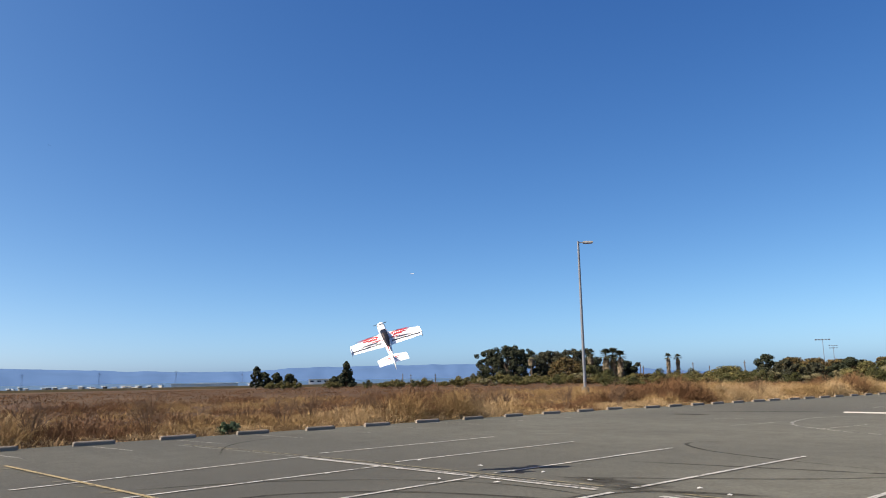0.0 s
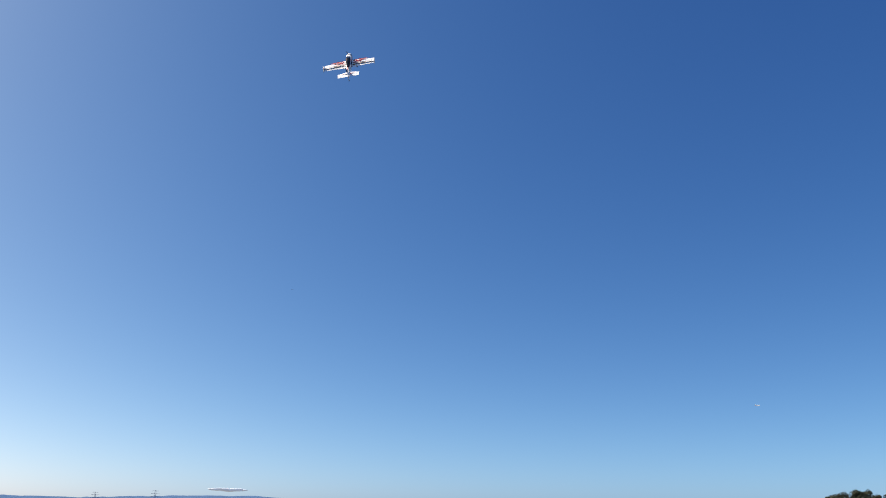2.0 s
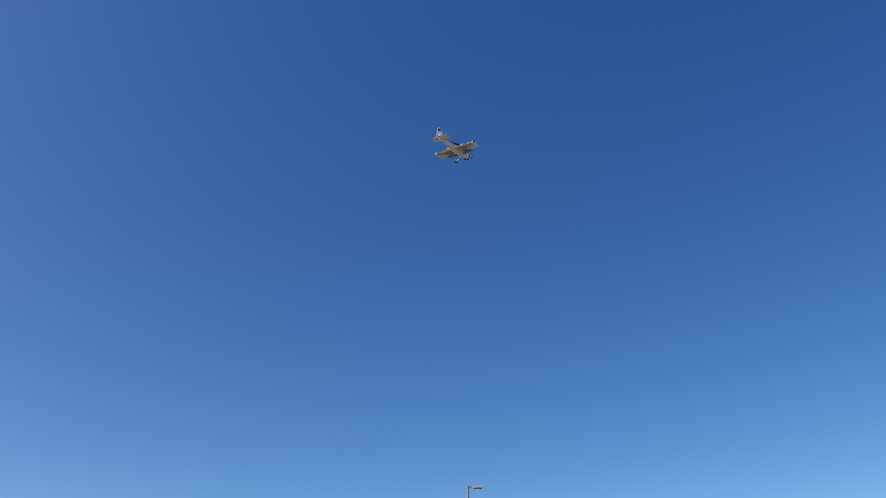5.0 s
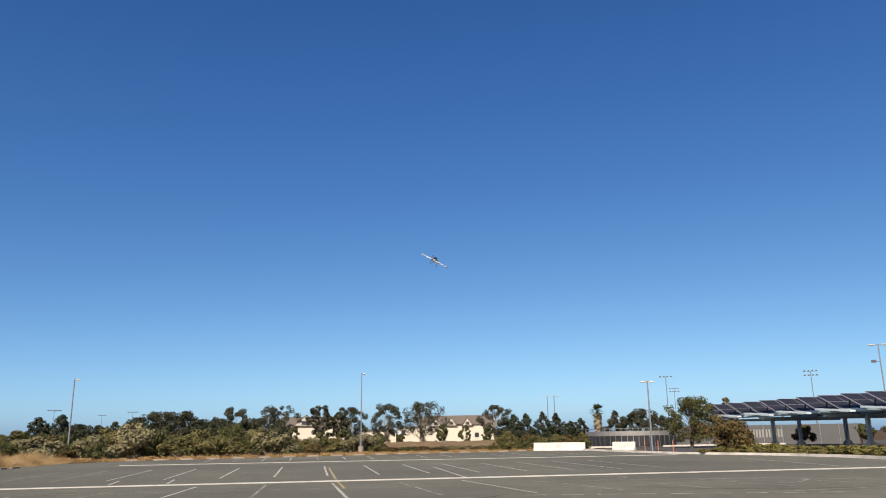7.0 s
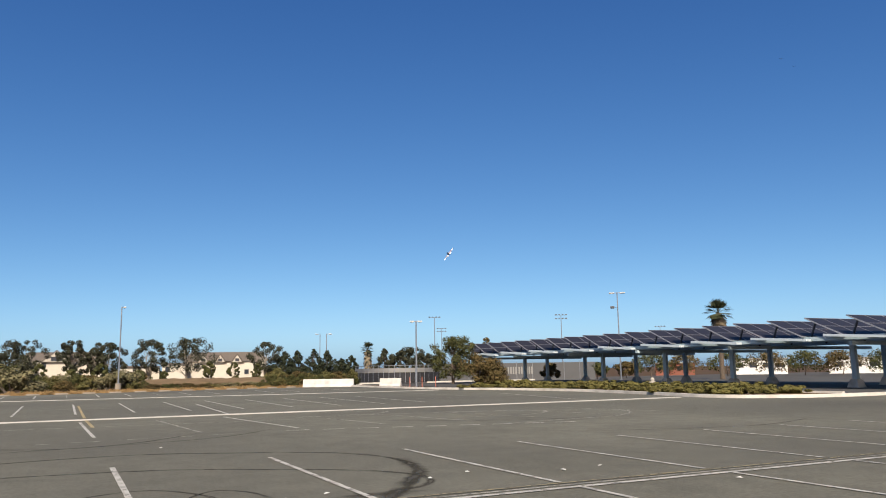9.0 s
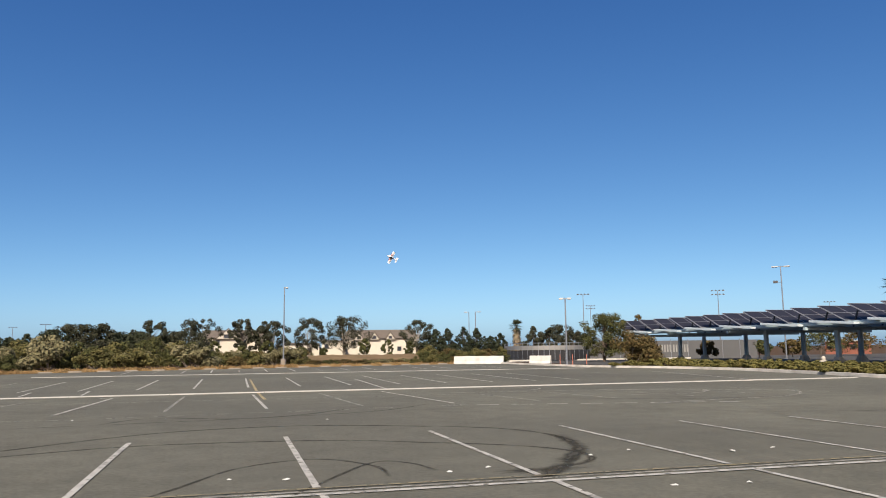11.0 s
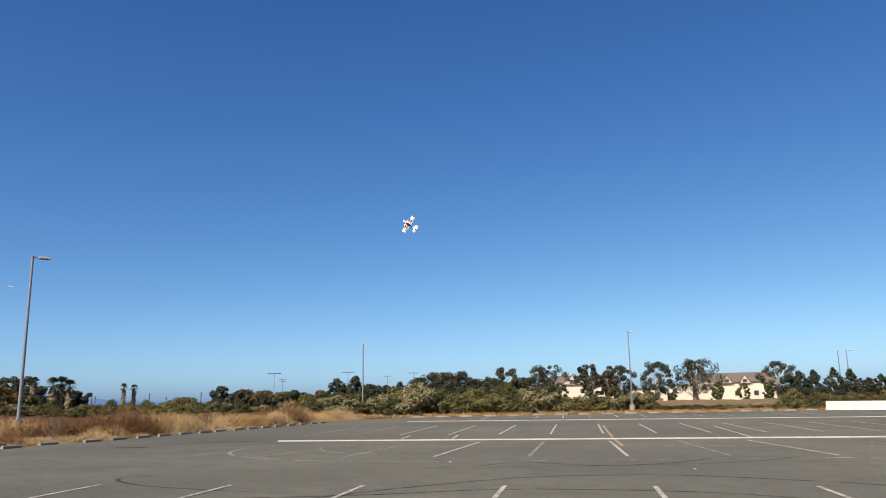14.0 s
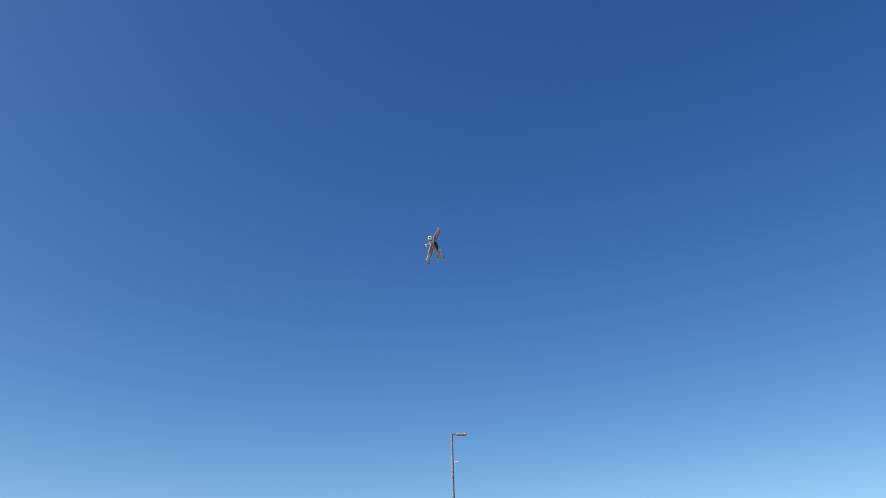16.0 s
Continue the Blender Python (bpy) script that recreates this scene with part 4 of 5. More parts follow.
# ---------------------------------------------------------------- dry grass
def mounds(name, seed, spots, length, mat, label, per, width):
    """Matted tussocks: each a dome of thin stalks lying all ways, denser towards its skin."""
    rng = np.random.default_rng(seed)
    s = np.repeat(np.array(spots, float), per, 0)
    n = len(s)
    ang = rng.random(n) * 6.283
    el = np.arccos(rng.random(n))
    skin = 0.35 + 0.65 * rng.random(n) ** 0.45
    h = length * s[:, 2]
    o = np.c_[np.cos(ang) * np.sin(el), np.sin(ang) * np.sin(el), np.cos(el)]
    c = np.c_[s[:, 0] + o[:, 0] * s[:, 3] * skin, s[:, 1] + o[:, 1] * s[:, 3] * skin, -0.05 + o[:, 2] * h * skin * (0.8 + 0.4 * rng.random(n))]
    d = rng.normal(size=(n, 3)) * 0.6 + o * 1.1 + np.array([0, 0, 0.8])
    d /= np.linalg.norm(d, axis=1)[:, None]
    w = np.cross(d, rng.normal(size=(n, 3)))
    w /= np.linalg.norm(w, axis=1)[:, None]
    L = (h * (0.10 + 0.20 * rng.random(n)))[:, None]
    w = w * (width * (0.6 + 0.8 * rng.random(n)))[:, None]
    bend = np.c_[rng.normal(size=(n, 2)) * 0.5, -0.55 * rng.random(n)] * L
    v = np.stack([c - d * L - w, c - d * L + w, c + w, c - w, c + d * L + bend + w * 0.3, c + d * L + bend - w * 0.3], 1).reshape(-1, 3)
    i = np.arange(n)[:, None] * 6
    me = bpy.data.meshes.new(name)
    me.from_pydata(v.tolist(), [], (i + np.array([[0, 1, 2, 3]])).tolist() + (i + np.array([[3, 2, 4, 5]])).tolist())
    me.materials.append(M[mat])
    return tagged(new(name, me), label, "grass", kind="stuff")


def field_grass():
    rng = random.Random(31)
    gold, pale, brown, low, mid, midb, far, edge = [], [], [], [], [], [], [], []
    for _ in range(780):
        y = rng.uniform(-14, 72)
        back = abs(rng.gauss(0, 1)) * 3.2
        x = edge_x(y) - 0.7 - back
        big = 0.38 + 1.15 * max(0.0, 0.34 + 1.2 * noise.noise(Vector((x * 0.25, y * 0.17, 0.3))))
        kind = noise.noise(Vector((x * 0.3, y * 0.2, 9)))
        spot = (x, y, big * rng.uniform(0.7, 1.15), rng.uniform(0.5, 1.3))
        (pale if kind > 0.14 else gold if kind > -0.16 else brown).append(spot)
    for _ in range(1500):
        y, x = rng.uniform(-30, 95), rng.uniform(-58, -25)
        kind = noise.noise(Vector((x * 0.12, y * 0.12, 2)))
        spot = (x, y, 0.5 + 0.6 * max(0, 0.4 + noise.noise(Vector((x * 0.2, y * 0.2, 6)))), rng.uniform(0.4, 1.1))
        (mid if kind > 0.05 else midb).append(spot)
    for _ in range(2600):
        y, x = rng.uniform(-60, 130), rng.uniform(-150, -50)
        far.append((x, y, 0.45 + 0.4 * rng.random(), rng.uniform(0.6, 1.6)))
    for _ in range(1200):
        y = rng.uniform(-14, 72)
        low.append((edge_x(y) - 0.15 - abs(rng.gauss(0, 1)) * 0.5, y, rng.uniform(0.2, 0.5), rng.uniform(0.15, 0.4)))
    for _ in range(480):
        x = rng.uniform(-27, 28)
        y = 77.0 + 0.27 * x + abs(rng.gauss(0, 1)) * 3.5
        edge.append((x, y, rng.uniform(0.15, 0.5), rng.uniform(0.4, 0.9)))
    mounds("dry_grass", 8, edge, 0.75, "grass", "short dry grass along the far edge of the asphalt", 90, 0.02)
    mounds("dry_grass", 1, gold, 0.80, "grass", "golden tussocks of dry grass beside the asphalt", 470, 0.0052)
    mounds("dry_grass", 2, pale, 0.76, "grass_pale", "pale straw tussocks beside the asphalt", 470, 0.0052)
    mounds("dry_grass", 3, brown, 0.95, "grass_brown", "dark brown dead weeds beside the asphalt", 400, 0.0052)
    mounds("dry_grass", 4, low, 0.6, "grass_pale", "short matted dry grass along the wheel stops", 30, 0.008)
    mounds("dry_grass", 5, mid, 0.55, "grass", "tan tussocks across the open field", 120, 0.009)
    mounds("dry_grass", 6, midb, 0.60, "grass_brown", "reddish-brown weeds across the open field", 120, 0.009)
    mounds("dry_grass", 7, far, 0.28, "grass_brown", "low brown weeds far across the field", 26, 0.035)


field_grass()


def dead_shrub(seed, height):
    """A bare, many-branched dead weed: thin stems that fork twice."""
    rr = random.Random(seed)
    thing = tagged(empty("dead_shrub"), "bare branching dead weed in dry grass", "dead weed", "dead weeds beside the asphalt")
    bm = bmesh.new()
    for k in range(9):
        a, lean = rr.uniform(0, 6.28), rr.uniform(0.1, 0.75)
        top = Vector((math.cos(a) * lean, math.sin(a) * lean, 1.0)).normalized() * height * rr.uniform(0.6, 0.85)
        tube(bm, (0, 0, -0.08), top, 0.012, 0.007, 4)
        for j in range(7):
            p = top * rr.uniform(0.35, 1.0)
            d = (top.normalized() + Vector((rr.uniform(-0.8, 0.8), rr.uniform(-0.8, 0.8), rr.uniform(-0.2, 0.5)))).normalized()
            q = p + d * height * rr.uniform(0.15, 0.32)
            tube(bm, p, q, 0.007, 0.004, 4)
            for _ in range(4):
                b = p.lerp(q, rr.uniform(0.3, 1.0))
                tube(bm, b, b + Vector((rr.uniform(-1, 1), rr.uniform(-1, 1), rr.uniform(-0.1, 1))).normalized() * height * 0.10, 0.005, 0.003, 3)
    part("twig_clump", bm, "dead_twig", thing)
    return thing


M["dead_twig"] = material("dead_brown_stalks", (0.115, 0.070, 0.038), 0.95, 0.25, 3)
weeds_ = [dead_shrub(400 + k, 1.15 + 0.15 * k) for k in range(3)]
rng_ = random.Random(41)
for k, y_ in enumerate((1.2, 5.6, 9.1, 13.8, 15.0, 17.9, 19.4, 22.6, 24.2, 25.1, 28.0, 31.5, 33.0, 38.5, 44.0)):
    m_ = pose(edge_x(y_) - rng_.uniform(0.9, 2.6), y_, 0, 0, 0, rng_.uniform(0, 360))
    if k < 3:
        weeds_[k].matrix_world = m_
    else:
        copy_thing(weeds_[k % 3], m_)


# ---------------------------------------------------------------- solar canopy and what stands round it
def side_yard():
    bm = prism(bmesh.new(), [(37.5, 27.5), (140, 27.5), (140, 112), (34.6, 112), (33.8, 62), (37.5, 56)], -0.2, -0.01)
    tagged(link_mesh("pavement", bm, "asphalt_painted_shade"), "darker asphalt below the solar canopy, shade put into its colour", "parking lot", kind="structure")
    bm = prism(bmesh.new(), smooth([(31.9, 27.4), (30.55, 30.0), (31.75, 36.5), (32.75, 44), (31.95, 51), (29.75, 57), (31, 60)]) + [(37.4, 57), (37.4, 27.4)], -0.2, 0.06)
    tagged(link_mesh("planting_bed", bm, "verge"), "bare earth bed behind the kerb", "planting bed", kind="structure")
    kerb_run("kerb", [(37.5, 27.6), (37.5, 56), (34, 62)][::-1], 0.25, 0.16)
    bm = box(bmesh.new(), 33.6, 60, 92, 92.5, -0.1, 0.18)
    tagged(link_mesh("kerb", bm, "kerb"), "pale concrete kerb before the grey fence", "kerb", kind="structure")


side_yard()


def solar_canopy():
    thing = tagged(empty("solar_canopy"), "long solar panel canopy on pale blue steel posts", "solar canopy")
    x0, x1 = 45.0, 62.0
    bm = bmesh.new()
    for xb in (45.3, 47.6, 56.5):
        box(bm, xb, xb + 0.3, 14, 85, 3.14, 3.42)
    part("beam", bm, "canopy_steel", thing)
    for k in range(7):
        y = 22 + k * 10.2
        part("rafter", box(bmesh.new(), x0 + 0.1, x1 - 0.3, y, y + 0.25, 2.80, 3.05), "canopy_steel", thing)
    for k in range(12):
        y = 17.5 + 5.9 * k
        part("fascia", box(bmesh.new(), 44.62, 45.15, 0, 4.6, 0.06, 0.22), "fascia", thing).matrix_world = pose(0, y, 3.06, 3.5, 0, 0)
    posts = [(49.3, y) for y in (24.5, 35.2, 46.0, 53.8, 62.8, 77.5)] + [(56.8, y) for y in (28, 38, 48.7, 59.2, 66.7, 75.9, 84)]
    for x, y in posts:
        post = part("post", box(bmesh.new(), x - 0.15, x + 0.15, y - 0.19, y + 0.19, 0.0, 3.1, 0.02), "canopy_steel", thing)
        bm = bmesh.new()
        bmesh.ops.create_cone(bm, cap_ends=True, segments=4, radius1=0.62, radius2=0.36, depth=0.6, matrix=Matrix.Translation((x, y, 0.28)) @ Matrix.Rotation(radians(45), 4, "Z"))
        part("footing", bm, "kerb", post)
    # panel tables, each tilted towards -y, low edge near
    cols = 10
    w = (x1 - x0) / cols
    panel_bm = bmesh.new()
    box(panel_bm, 0.03, w - 0.03, 0.0, 1.46, -0.02, 0.02)
    cell = bpy.data.meshes.new("panel")
    panel_bm.to_mesh(cell)
    panel_bm.free()
    cell.materials.append(M["solar"])
    for k in range(22):
        y = 17.2 + 3.1 * k
        bm = bmesh.new()
        for c in range(cols + 1):
            box(bm, x0 + c * w - 0.02, x0 + c * w + 0.02, 0, 3.0, -0.045, 0.032)
        for v in (0.0, 1.5, 3.0):
            box(bm, x0, x1, v - 0.018, v + 0.018, -0.045, 0.031)
        table = part("panel_table", bm, "solar_frame", thing)
        table.matrix_world = pose(0, y, 3.46, 24, 0, 0)
        for c in (0.8, w * 4, w * 8):
            for v, low in ((0.1, -0.4), (2.7, -1.2)):
                part("bracket", box(bmesh.new(), x0 + c, x0 + c + 0.1, v, v + 0.1, low, -0.03), "dark_metal", thing).matrix_world = table.matrix_world
        for c in range(cols):
            for v in (0.03, 1.52):
                p = new("panel", cell)
                p.parent = table
                p.location = (x0 + c * w, v - 0.01, 0.0)


solar_canopy()


def fences():
    # the grey screened fence behind the canopy
    thing = tagged(empty("fence"), "long grey fabric-screened fence with gaps", "fence")
    a, b = polar(-25.9, 108), polar(-37.5, 112)
    d = (b - a)
    n = 10
    for k in range(n):
        p, q = a + d * k / n, a + d * (k + 1) / n
        bm = bmesh.new()
        ang = math.atan2(d.y, d.x)
        box(bm, 0.03, (q - p).length - 0.03, -0.03, 0.03, 0.0, 2.45)
        ob = part("screen", bm, "fence_grey", thing)
        ob.matrix_world = pose(p.x, p.y, 0, 0, 0, math.degrees(ang))
        ob = part("post", tube(bmesh.new(), (0, 0, -0.05), (0, 0, 2.6), 0.05, 0.05), "steel", thing)
        ob.matrix_world = pose(p.x, p.y, 0)
        if k in (4, 5):
            for j in range(6):
                o2 = part("pale_slat", box(bmesh.new(), 0.25 + j * 0.36, 0.46 + j * 0.36, -0.06, -0.04, 0.9, 1.9), "fence_net", thing)
                o2.matrix_world = pose(p.x, p.y, 0, 0, 0, math.degrees(ang))
    # curved sports-court fence: dark screen below, netting above
    court = tagged(empty("fence"), "curved court fence with dark screens and pale netting", "fence")
    pts = [polar(b_, d_) for b_, d_ in ((-19.9, 118), (-20.6, 106), (-22.0, 100), (-23.6, 99), (-25.0, 101), (-26.1, 106))]
    sm = smooth([(p.x, p.y) for p in pts], 4)
    for k in range(len(sm) - 1):
        p, q = Vector((*sm[k], 0)), Vector((*sm[k + 1], 0))
        ang = math.degrees(math.atan2(q.y - p.y, q.x - p.x))
        L = (q - p).length
        for nm, z0, z1, mat in (("screen", 0.1, 1.35, "fence_dark"), ("netting", 1.4, 1.95, "fence_net")):
            ob = part(nm, box(bmesh.new(), 0.01, L - 0.01, -0.02, 0.02, z0, z1), mat, court)
            ob.matrix_world = pose(p.x, p.y, 0, 0, 0, ang)
        ob = part("rail", box(bmesh.new(), 0, L, -0.03, 0.03, 2.25, 2.31), "steel", court)
        ob.matrix_world = pose(p.x, p.y, 0, 0, 0, ang)
        ob = part("post", tube(bmesh.new(), (0, 0, -0.05), (0, 0, 2.35), 0.04, 0.04), "steel", court)
        ob.matrix_world = pose(p.x, p.y, 0)


fences()


def concrete_barrier(p, q, label):
    """A long concrete traffic barrier with a sloping foot, seen side-on."""
    p, q = Vector((*p, 0)), Vector((*q, 0))
    L = (q - p).length
    prof = [(-0.30, 0.0), (-0.30, 0.07), (-0.16, 0.26), (-0.09, 0.84), (0.09, 0.84), (0.16, 0.26), (0.30, 0.07), (0.30, 0.0)]
    bm = bmesh.new()
    rows = [[bm.verts.new((x, y, z)) for y, z in prof] for x in (0, 0.04, L - 0.04, L)]
    for a, b in zip(rows, rows[1:]):
        for i in range(len(prof)):
            j = (i + 1) % len(prof)
            bm.faces.new((a[i], b[i], b[j], a[j]))
    bm.faces.new(rows[0])
    bm.faces.new(rows[-1][::-1])
    bmesh.ops.recalc_face_normals(bm, faces=bm.faces)
    ob = tagged(link_mesh("concrete_barrier", bm, "barrier"), label, "barrier", "white barriers")
    ob.matrix_world = pose(p.x, p.y, 0.0, 0, 0, math.degrees(math.atan2(q.y - p.y, q.x - p.x)))


concrete_barrier((23.9, 82.2), (28.6, 79.2), "white concrete traffic barrier at the lot's far edge")
concrete_barrier((30.9, 77.3), (32.6, 75.6), "short white concrete traffic barrier beside the kerb")
for b_, d_ in ((-24.0, 74), (-24.9, 74), (-25.9, 74)):
    q = polar(b_, d_)
    bm = bmesh.new()
    tube(bm, (0, 0, 0.05), (0, 0, 1.0), 0.05, 0.035, 10)
    th = tagged(empty("traffic_delineator", pose(q.x, q.y, 0.0)), "slim orange traffic delineator post", "delineator", "orange delineators")
    part("tube", bm, "orange", th)
    part("foot", box(bmesh.new(), -0.2, 0.2, -0.2, 0.2, 0, 0.05, 0.01), "rubber", th)
q = polar(-41.6, 57)
th = tagged(empty("fire_hydrant", pose(q.x, q.y, 0.0)), "small cream fire hydrant among junipers", "hydrant")
bm = tube(bmesh.new(), (0, 0, 0), (0, 0, 0.7), 0.15, 0.13, 12)
bmesh.ops.create_uvsphere(bm, u_segments=12, v_segments=6, radius=0.15, matrix=Matrix.Translation((0, 0, 0.72)))
part("barrel", bm, "trim", th)
part("outlet", tube(bmesh.new(), (-0.27, 0, 0.5), (0.27, 0, 0.5), 0.08, 0.08, 10), "trim", th)


# ---------------------------------------------------------------- houses
def house(bearing, dist, width, eave, ridge, depth, gables, label, wings=(), turn=0):
    q = polar(bearing, dist)
    thing = tagged(empty("house", pose(q.x, q.y, 0, 0, 0, bearing + turn)), label, "house", "houses behind the trees")
    part("wall", box(bmesh.new(), -width / 2, width / 2, 0, depth, -0.1, eave), "stucco", thing)
    bm = bmesh.new()
    o = 0.5
    v = [bm.verts.new(c) for c in ((-width / 2 - o, -o, eave), (width / 2 + o, -o, eave), (width / 2 + o, depth + o, eave), (-width / 2 - o, depth + o, eave),
                                   (-width / 2 + depth * 0.08, depth / 2, ridge), (width / 2 - depth * 0.08, depth / 2, ridge))]
    for f in ((0, 1, 5, 4), (1, 2, 5), (2, 3, 4, 5), (3, 0, 4), (3, 2, 1, 0)):
        bm.faces.new([v[i] for i in f])
    part("roof", bm, "roof", thing)
    for gx, gw, gz in gables:
        bm = bmesh.new()
        pts = [(gx - gw / 2, eave - 0.3), (gx + gw / 2, eave - 0.3), (gx, eave - 0.3 + gz)]
        f0 = [bm.verts.new((x, -0.7, z)) for x, z in pts]
        f1 = [bm.verts.new((x, depth * 0.45, z)) for x, z in pts]
        bm.faces.new(f0)
        bm.faces.new(f1[::-1])
        for k in range(3):
            j = (k + 1) % 3
            bm.faces.new((f0[j], f0[k], f1[k], f1[j]))
        g = part("gable", bm, "trim", thing)
        bm = bmesh.new()
        for sx in (-1, 1):
            a, b = Vector((gx + sx * (gw / 2 + 0.35), -0.8, eave - 0.5)), Vector((gx, -0.8, eave - 0.1 + gz))
            d = Vector((0, depth * 0.45 + 0.8, 0))
            up = Vector((0, 0, 0.16))
            c = [bm.verts.new(p) for p in (a, b, b + d, a + d, a + up, b + up, b + d + up, a + d + up)]
            for f in ((0, 1, 2, 3), (7, 6, 5, 4), (0, 4, 5, 1), (1, 5, 6, 2), (2, 6, 7, 3), (3, 7, 4, 0)):
                bm.faces.new([c[i] for i in f])
        part("gable_roof", bm, "roof", g)
        win = part("window", box(bmesh.new(), gx - gw * 0.2, gx + gw * 0.2, -0.76, -0.71, eave - 0.1, eave + gz * 0.35), "house_glass", g)
    for wx, wz in wings:
        win = part("window", box(bmesh.new(), wx - 0.55, wx + 0.55, -0.05, 0.03, wz - 0.6, wz + 0.6), "house_glass", thing)
        part("frame", box(bmesh.new(), wx - 0.68, wx + 0.68, -0.03, 0.02, wz - 0.75, wz + 0.75), "trim", win)
    return thing


house(-0.1, 225, 18.6, 5.6, 7.9, 11, ((-1.6, 6.5, 2.7), (5.5, 3.0, 1.6)), "cream two-storey house with a brown gabled roof", ((-7, 4.4), (-4.5, 4.4), (3.2, 4.4), (-6, 1.8), (4, 1.8), (7.5, 4.2)))
house(-10.65, 215, 20.4, 4.9, 7.4, 10, ((-6.0, 2.6, 1.9), (-1.7, 2.6, 1.9), (2.7, 2.6, 1.9)), "long cream house with three roof dormers", ((-7.5, 3.6), (7.6, 3.4), (-4, 2.0), (0.6, 2.0), (5.2, 2.0)))
house(-4.9, 219, 9.6, 3.6, 4.0, 8, (), "low cream garage wing between two houses", ((-2.5, 1.8), (2.2, 1.8)))
house(-7.1, 208, 5.6, 4.2, 4.5, 8, (), "cream side wing of a house", ((-1.5, 2.8),))


def mound():
    """A bank of bare brown earth before the houses."""
    bm = bmesh.new()
    rows = []
    for b in np.arange(-3.6, -15.6, -0.4):
        h = 1.05 * min(1.0, (-3.6 - b) / 2.0, (b + 15.6) / 2.5) + 0.18 * noise.noise(Vector((b * 0.9, 2, 0)))
        rows.append([bm.verts.new(polar(b, d, max(-0.08, h * f + 0.08 * noise.noise(Vector((b * 2, d * 0.4, 4)))) if f else -0.08)) for d, f in ((98, 0), (101, 0.45), (105, 0.85), (109, 1.0), (115, 0.9), (124, 0))])
    for a, b in zip(rows, rows[1:]):
        for i in range(5):
            bm.faces.new((a[i], a[i + 1], b[i + 1], b[i]))
    bmesh.ops.recalc_face_normals(bm, faces=bm.faces)
    for f in bm.faces:
        f.smooth = True
        if f.normal.z < 0:
            f.normal_flip()
    tagged(link_mesh("mound", bm, "verge"), "low bank of bare brown earth and dead weeds", "mound", kind="structure")


mound()


def far_block(name, bearing, dist, width, height, depth, mat, label, category, bands=0, roof_mat=None, turn=0):
    q = polar(bearing, dist)
    th = tagged(empty(name, pose(q.x, q.y, 0, 0, 0, bearing + turn)), label, category)
    part("wall", box(bmesh.new(), -width / 2, width / 2, 0, depth, -0.1, height), mat, th)
    part("roof", box(bmesh.new(), -width / 2 - 0.3, width / 2 + 0.3, -0.3, depth + 0.3, height + 0.004, height + max(0.12, height * 0.06)), roof_mat or "trim", th)
    for k in range(bands):
        x = -width / 2 + width * (k + 0.5) / bands
        part("window", box(bmesh.new(), x - width / bands * 0.28, x + width / bands * 0.28, -0.04, 0.02, height * 0.45, height * 0.75), "house_glass", th)
    return th


def levee():
    """A long low bank across the plain, dark with weeds."""
    bm = bmesh.new()
    rows = []
    for k, b in enumerate(np.arange(46, 112, 1.0)):
        d = 205 + 6 * noise.noise(Vector((b * 0.15, 1, 0)))
        h = 0.50 + 0.10 * noise.noise(Vector((b * 0.5, 5, 0)))
        rows.append([bm.verts.new(polar(b, d + o, z)) for o, z in ((-4, -0.08), (-1, h), (2, h), (6, -0.08))])
    for a, b in zip(rows, rows[1:]):
        for i in range(3):
            bm.faces.new((a[i], a[i + 1], b[i + 1], b[i]))
    bmesh.ops.recalc_face_normals(bm, faces=bm.faces)
    tagged(link_mesh("embankment", bm, "levee"), "long dark weedy bank across the plain", "embankment", kind="structure")


# Water blue with the distance haze mixed into the base colour.
M["water"] = material("bay_water_painted_haze", (0.055, 0.085, 0.125), 0.35, 0.08, 0.01, fine=0.3, coords="World", spec=0.3)
M["levee"] = material("levee_weeds", (0.040, 0.033, 0.019), 1.0, 0.3, 0.2, fine=2, coords="World", spec=0.05)
levee()


def bay():
    bm = bmesh.new()
    rows = [[bm.verts.new(polar(b, d, 0.0)) for d in (214, 600, 1800, 4200)] for b in np.arange(40, 126, 2.0)]
    for a, b in zip(rows, rows[1:]):
        for i in range(3):
            bm.faces.new((a[i], a[i + 1], b[i + 1], b[i]))
    bmesh.ops.recalc_face_normals(bm, faces=bm.faces)
    for f in bm.faces:
        if f.normal.z < 0:
            f.normal_flip()
    tagged(link_mesh("water", bm, "water"), "flat hazy blue water of a bay", "water", kind="structure")


bay()
far_block("warehouse", 65.6, 218, 17, 1.15, 6, "white_wall", "long low pale warehouse across the plain", "warehouse", 0, "white_wall")
rng_ = random.Random(77)
for k in range(95):
    b_ = 98 - k * 0.38 + rng_.uniform(-0.4, 0.4)
    if 63 < b_ < 68.2:
        continue
    far_block("building", b_, 213 + rng_.uniform(0, 30), rng_.uniform(0.3, 1.2), rng_.uniform(0.45, 1.0), rng_.uniform(0.5, 1.5), rng_.choice(("white_wall", "white_wall", "trim", "fence_grey", "steel")), "small pale building on the far shore", "building", 0, "white_wall", rng_.uniform(25, 60))
far_block("building", 57.6, 300, 8, 1.9, 5, "white_wall", "low pale building beside a cypress", "building", 3)
far_block("building", -43.0, 150, 7, 2.2, 6, "brick_red", "red-brown building behind the canopy", "building", 4)
far_block("building", -48.6, 150, 9, 2.7, 6, "white_wall", "white building behind the canopy", "building", 4)
far_block("building", -55.5, 150, 14, 2.6, 6, "white_wall", "pale building behind the canopy", "building", 5)


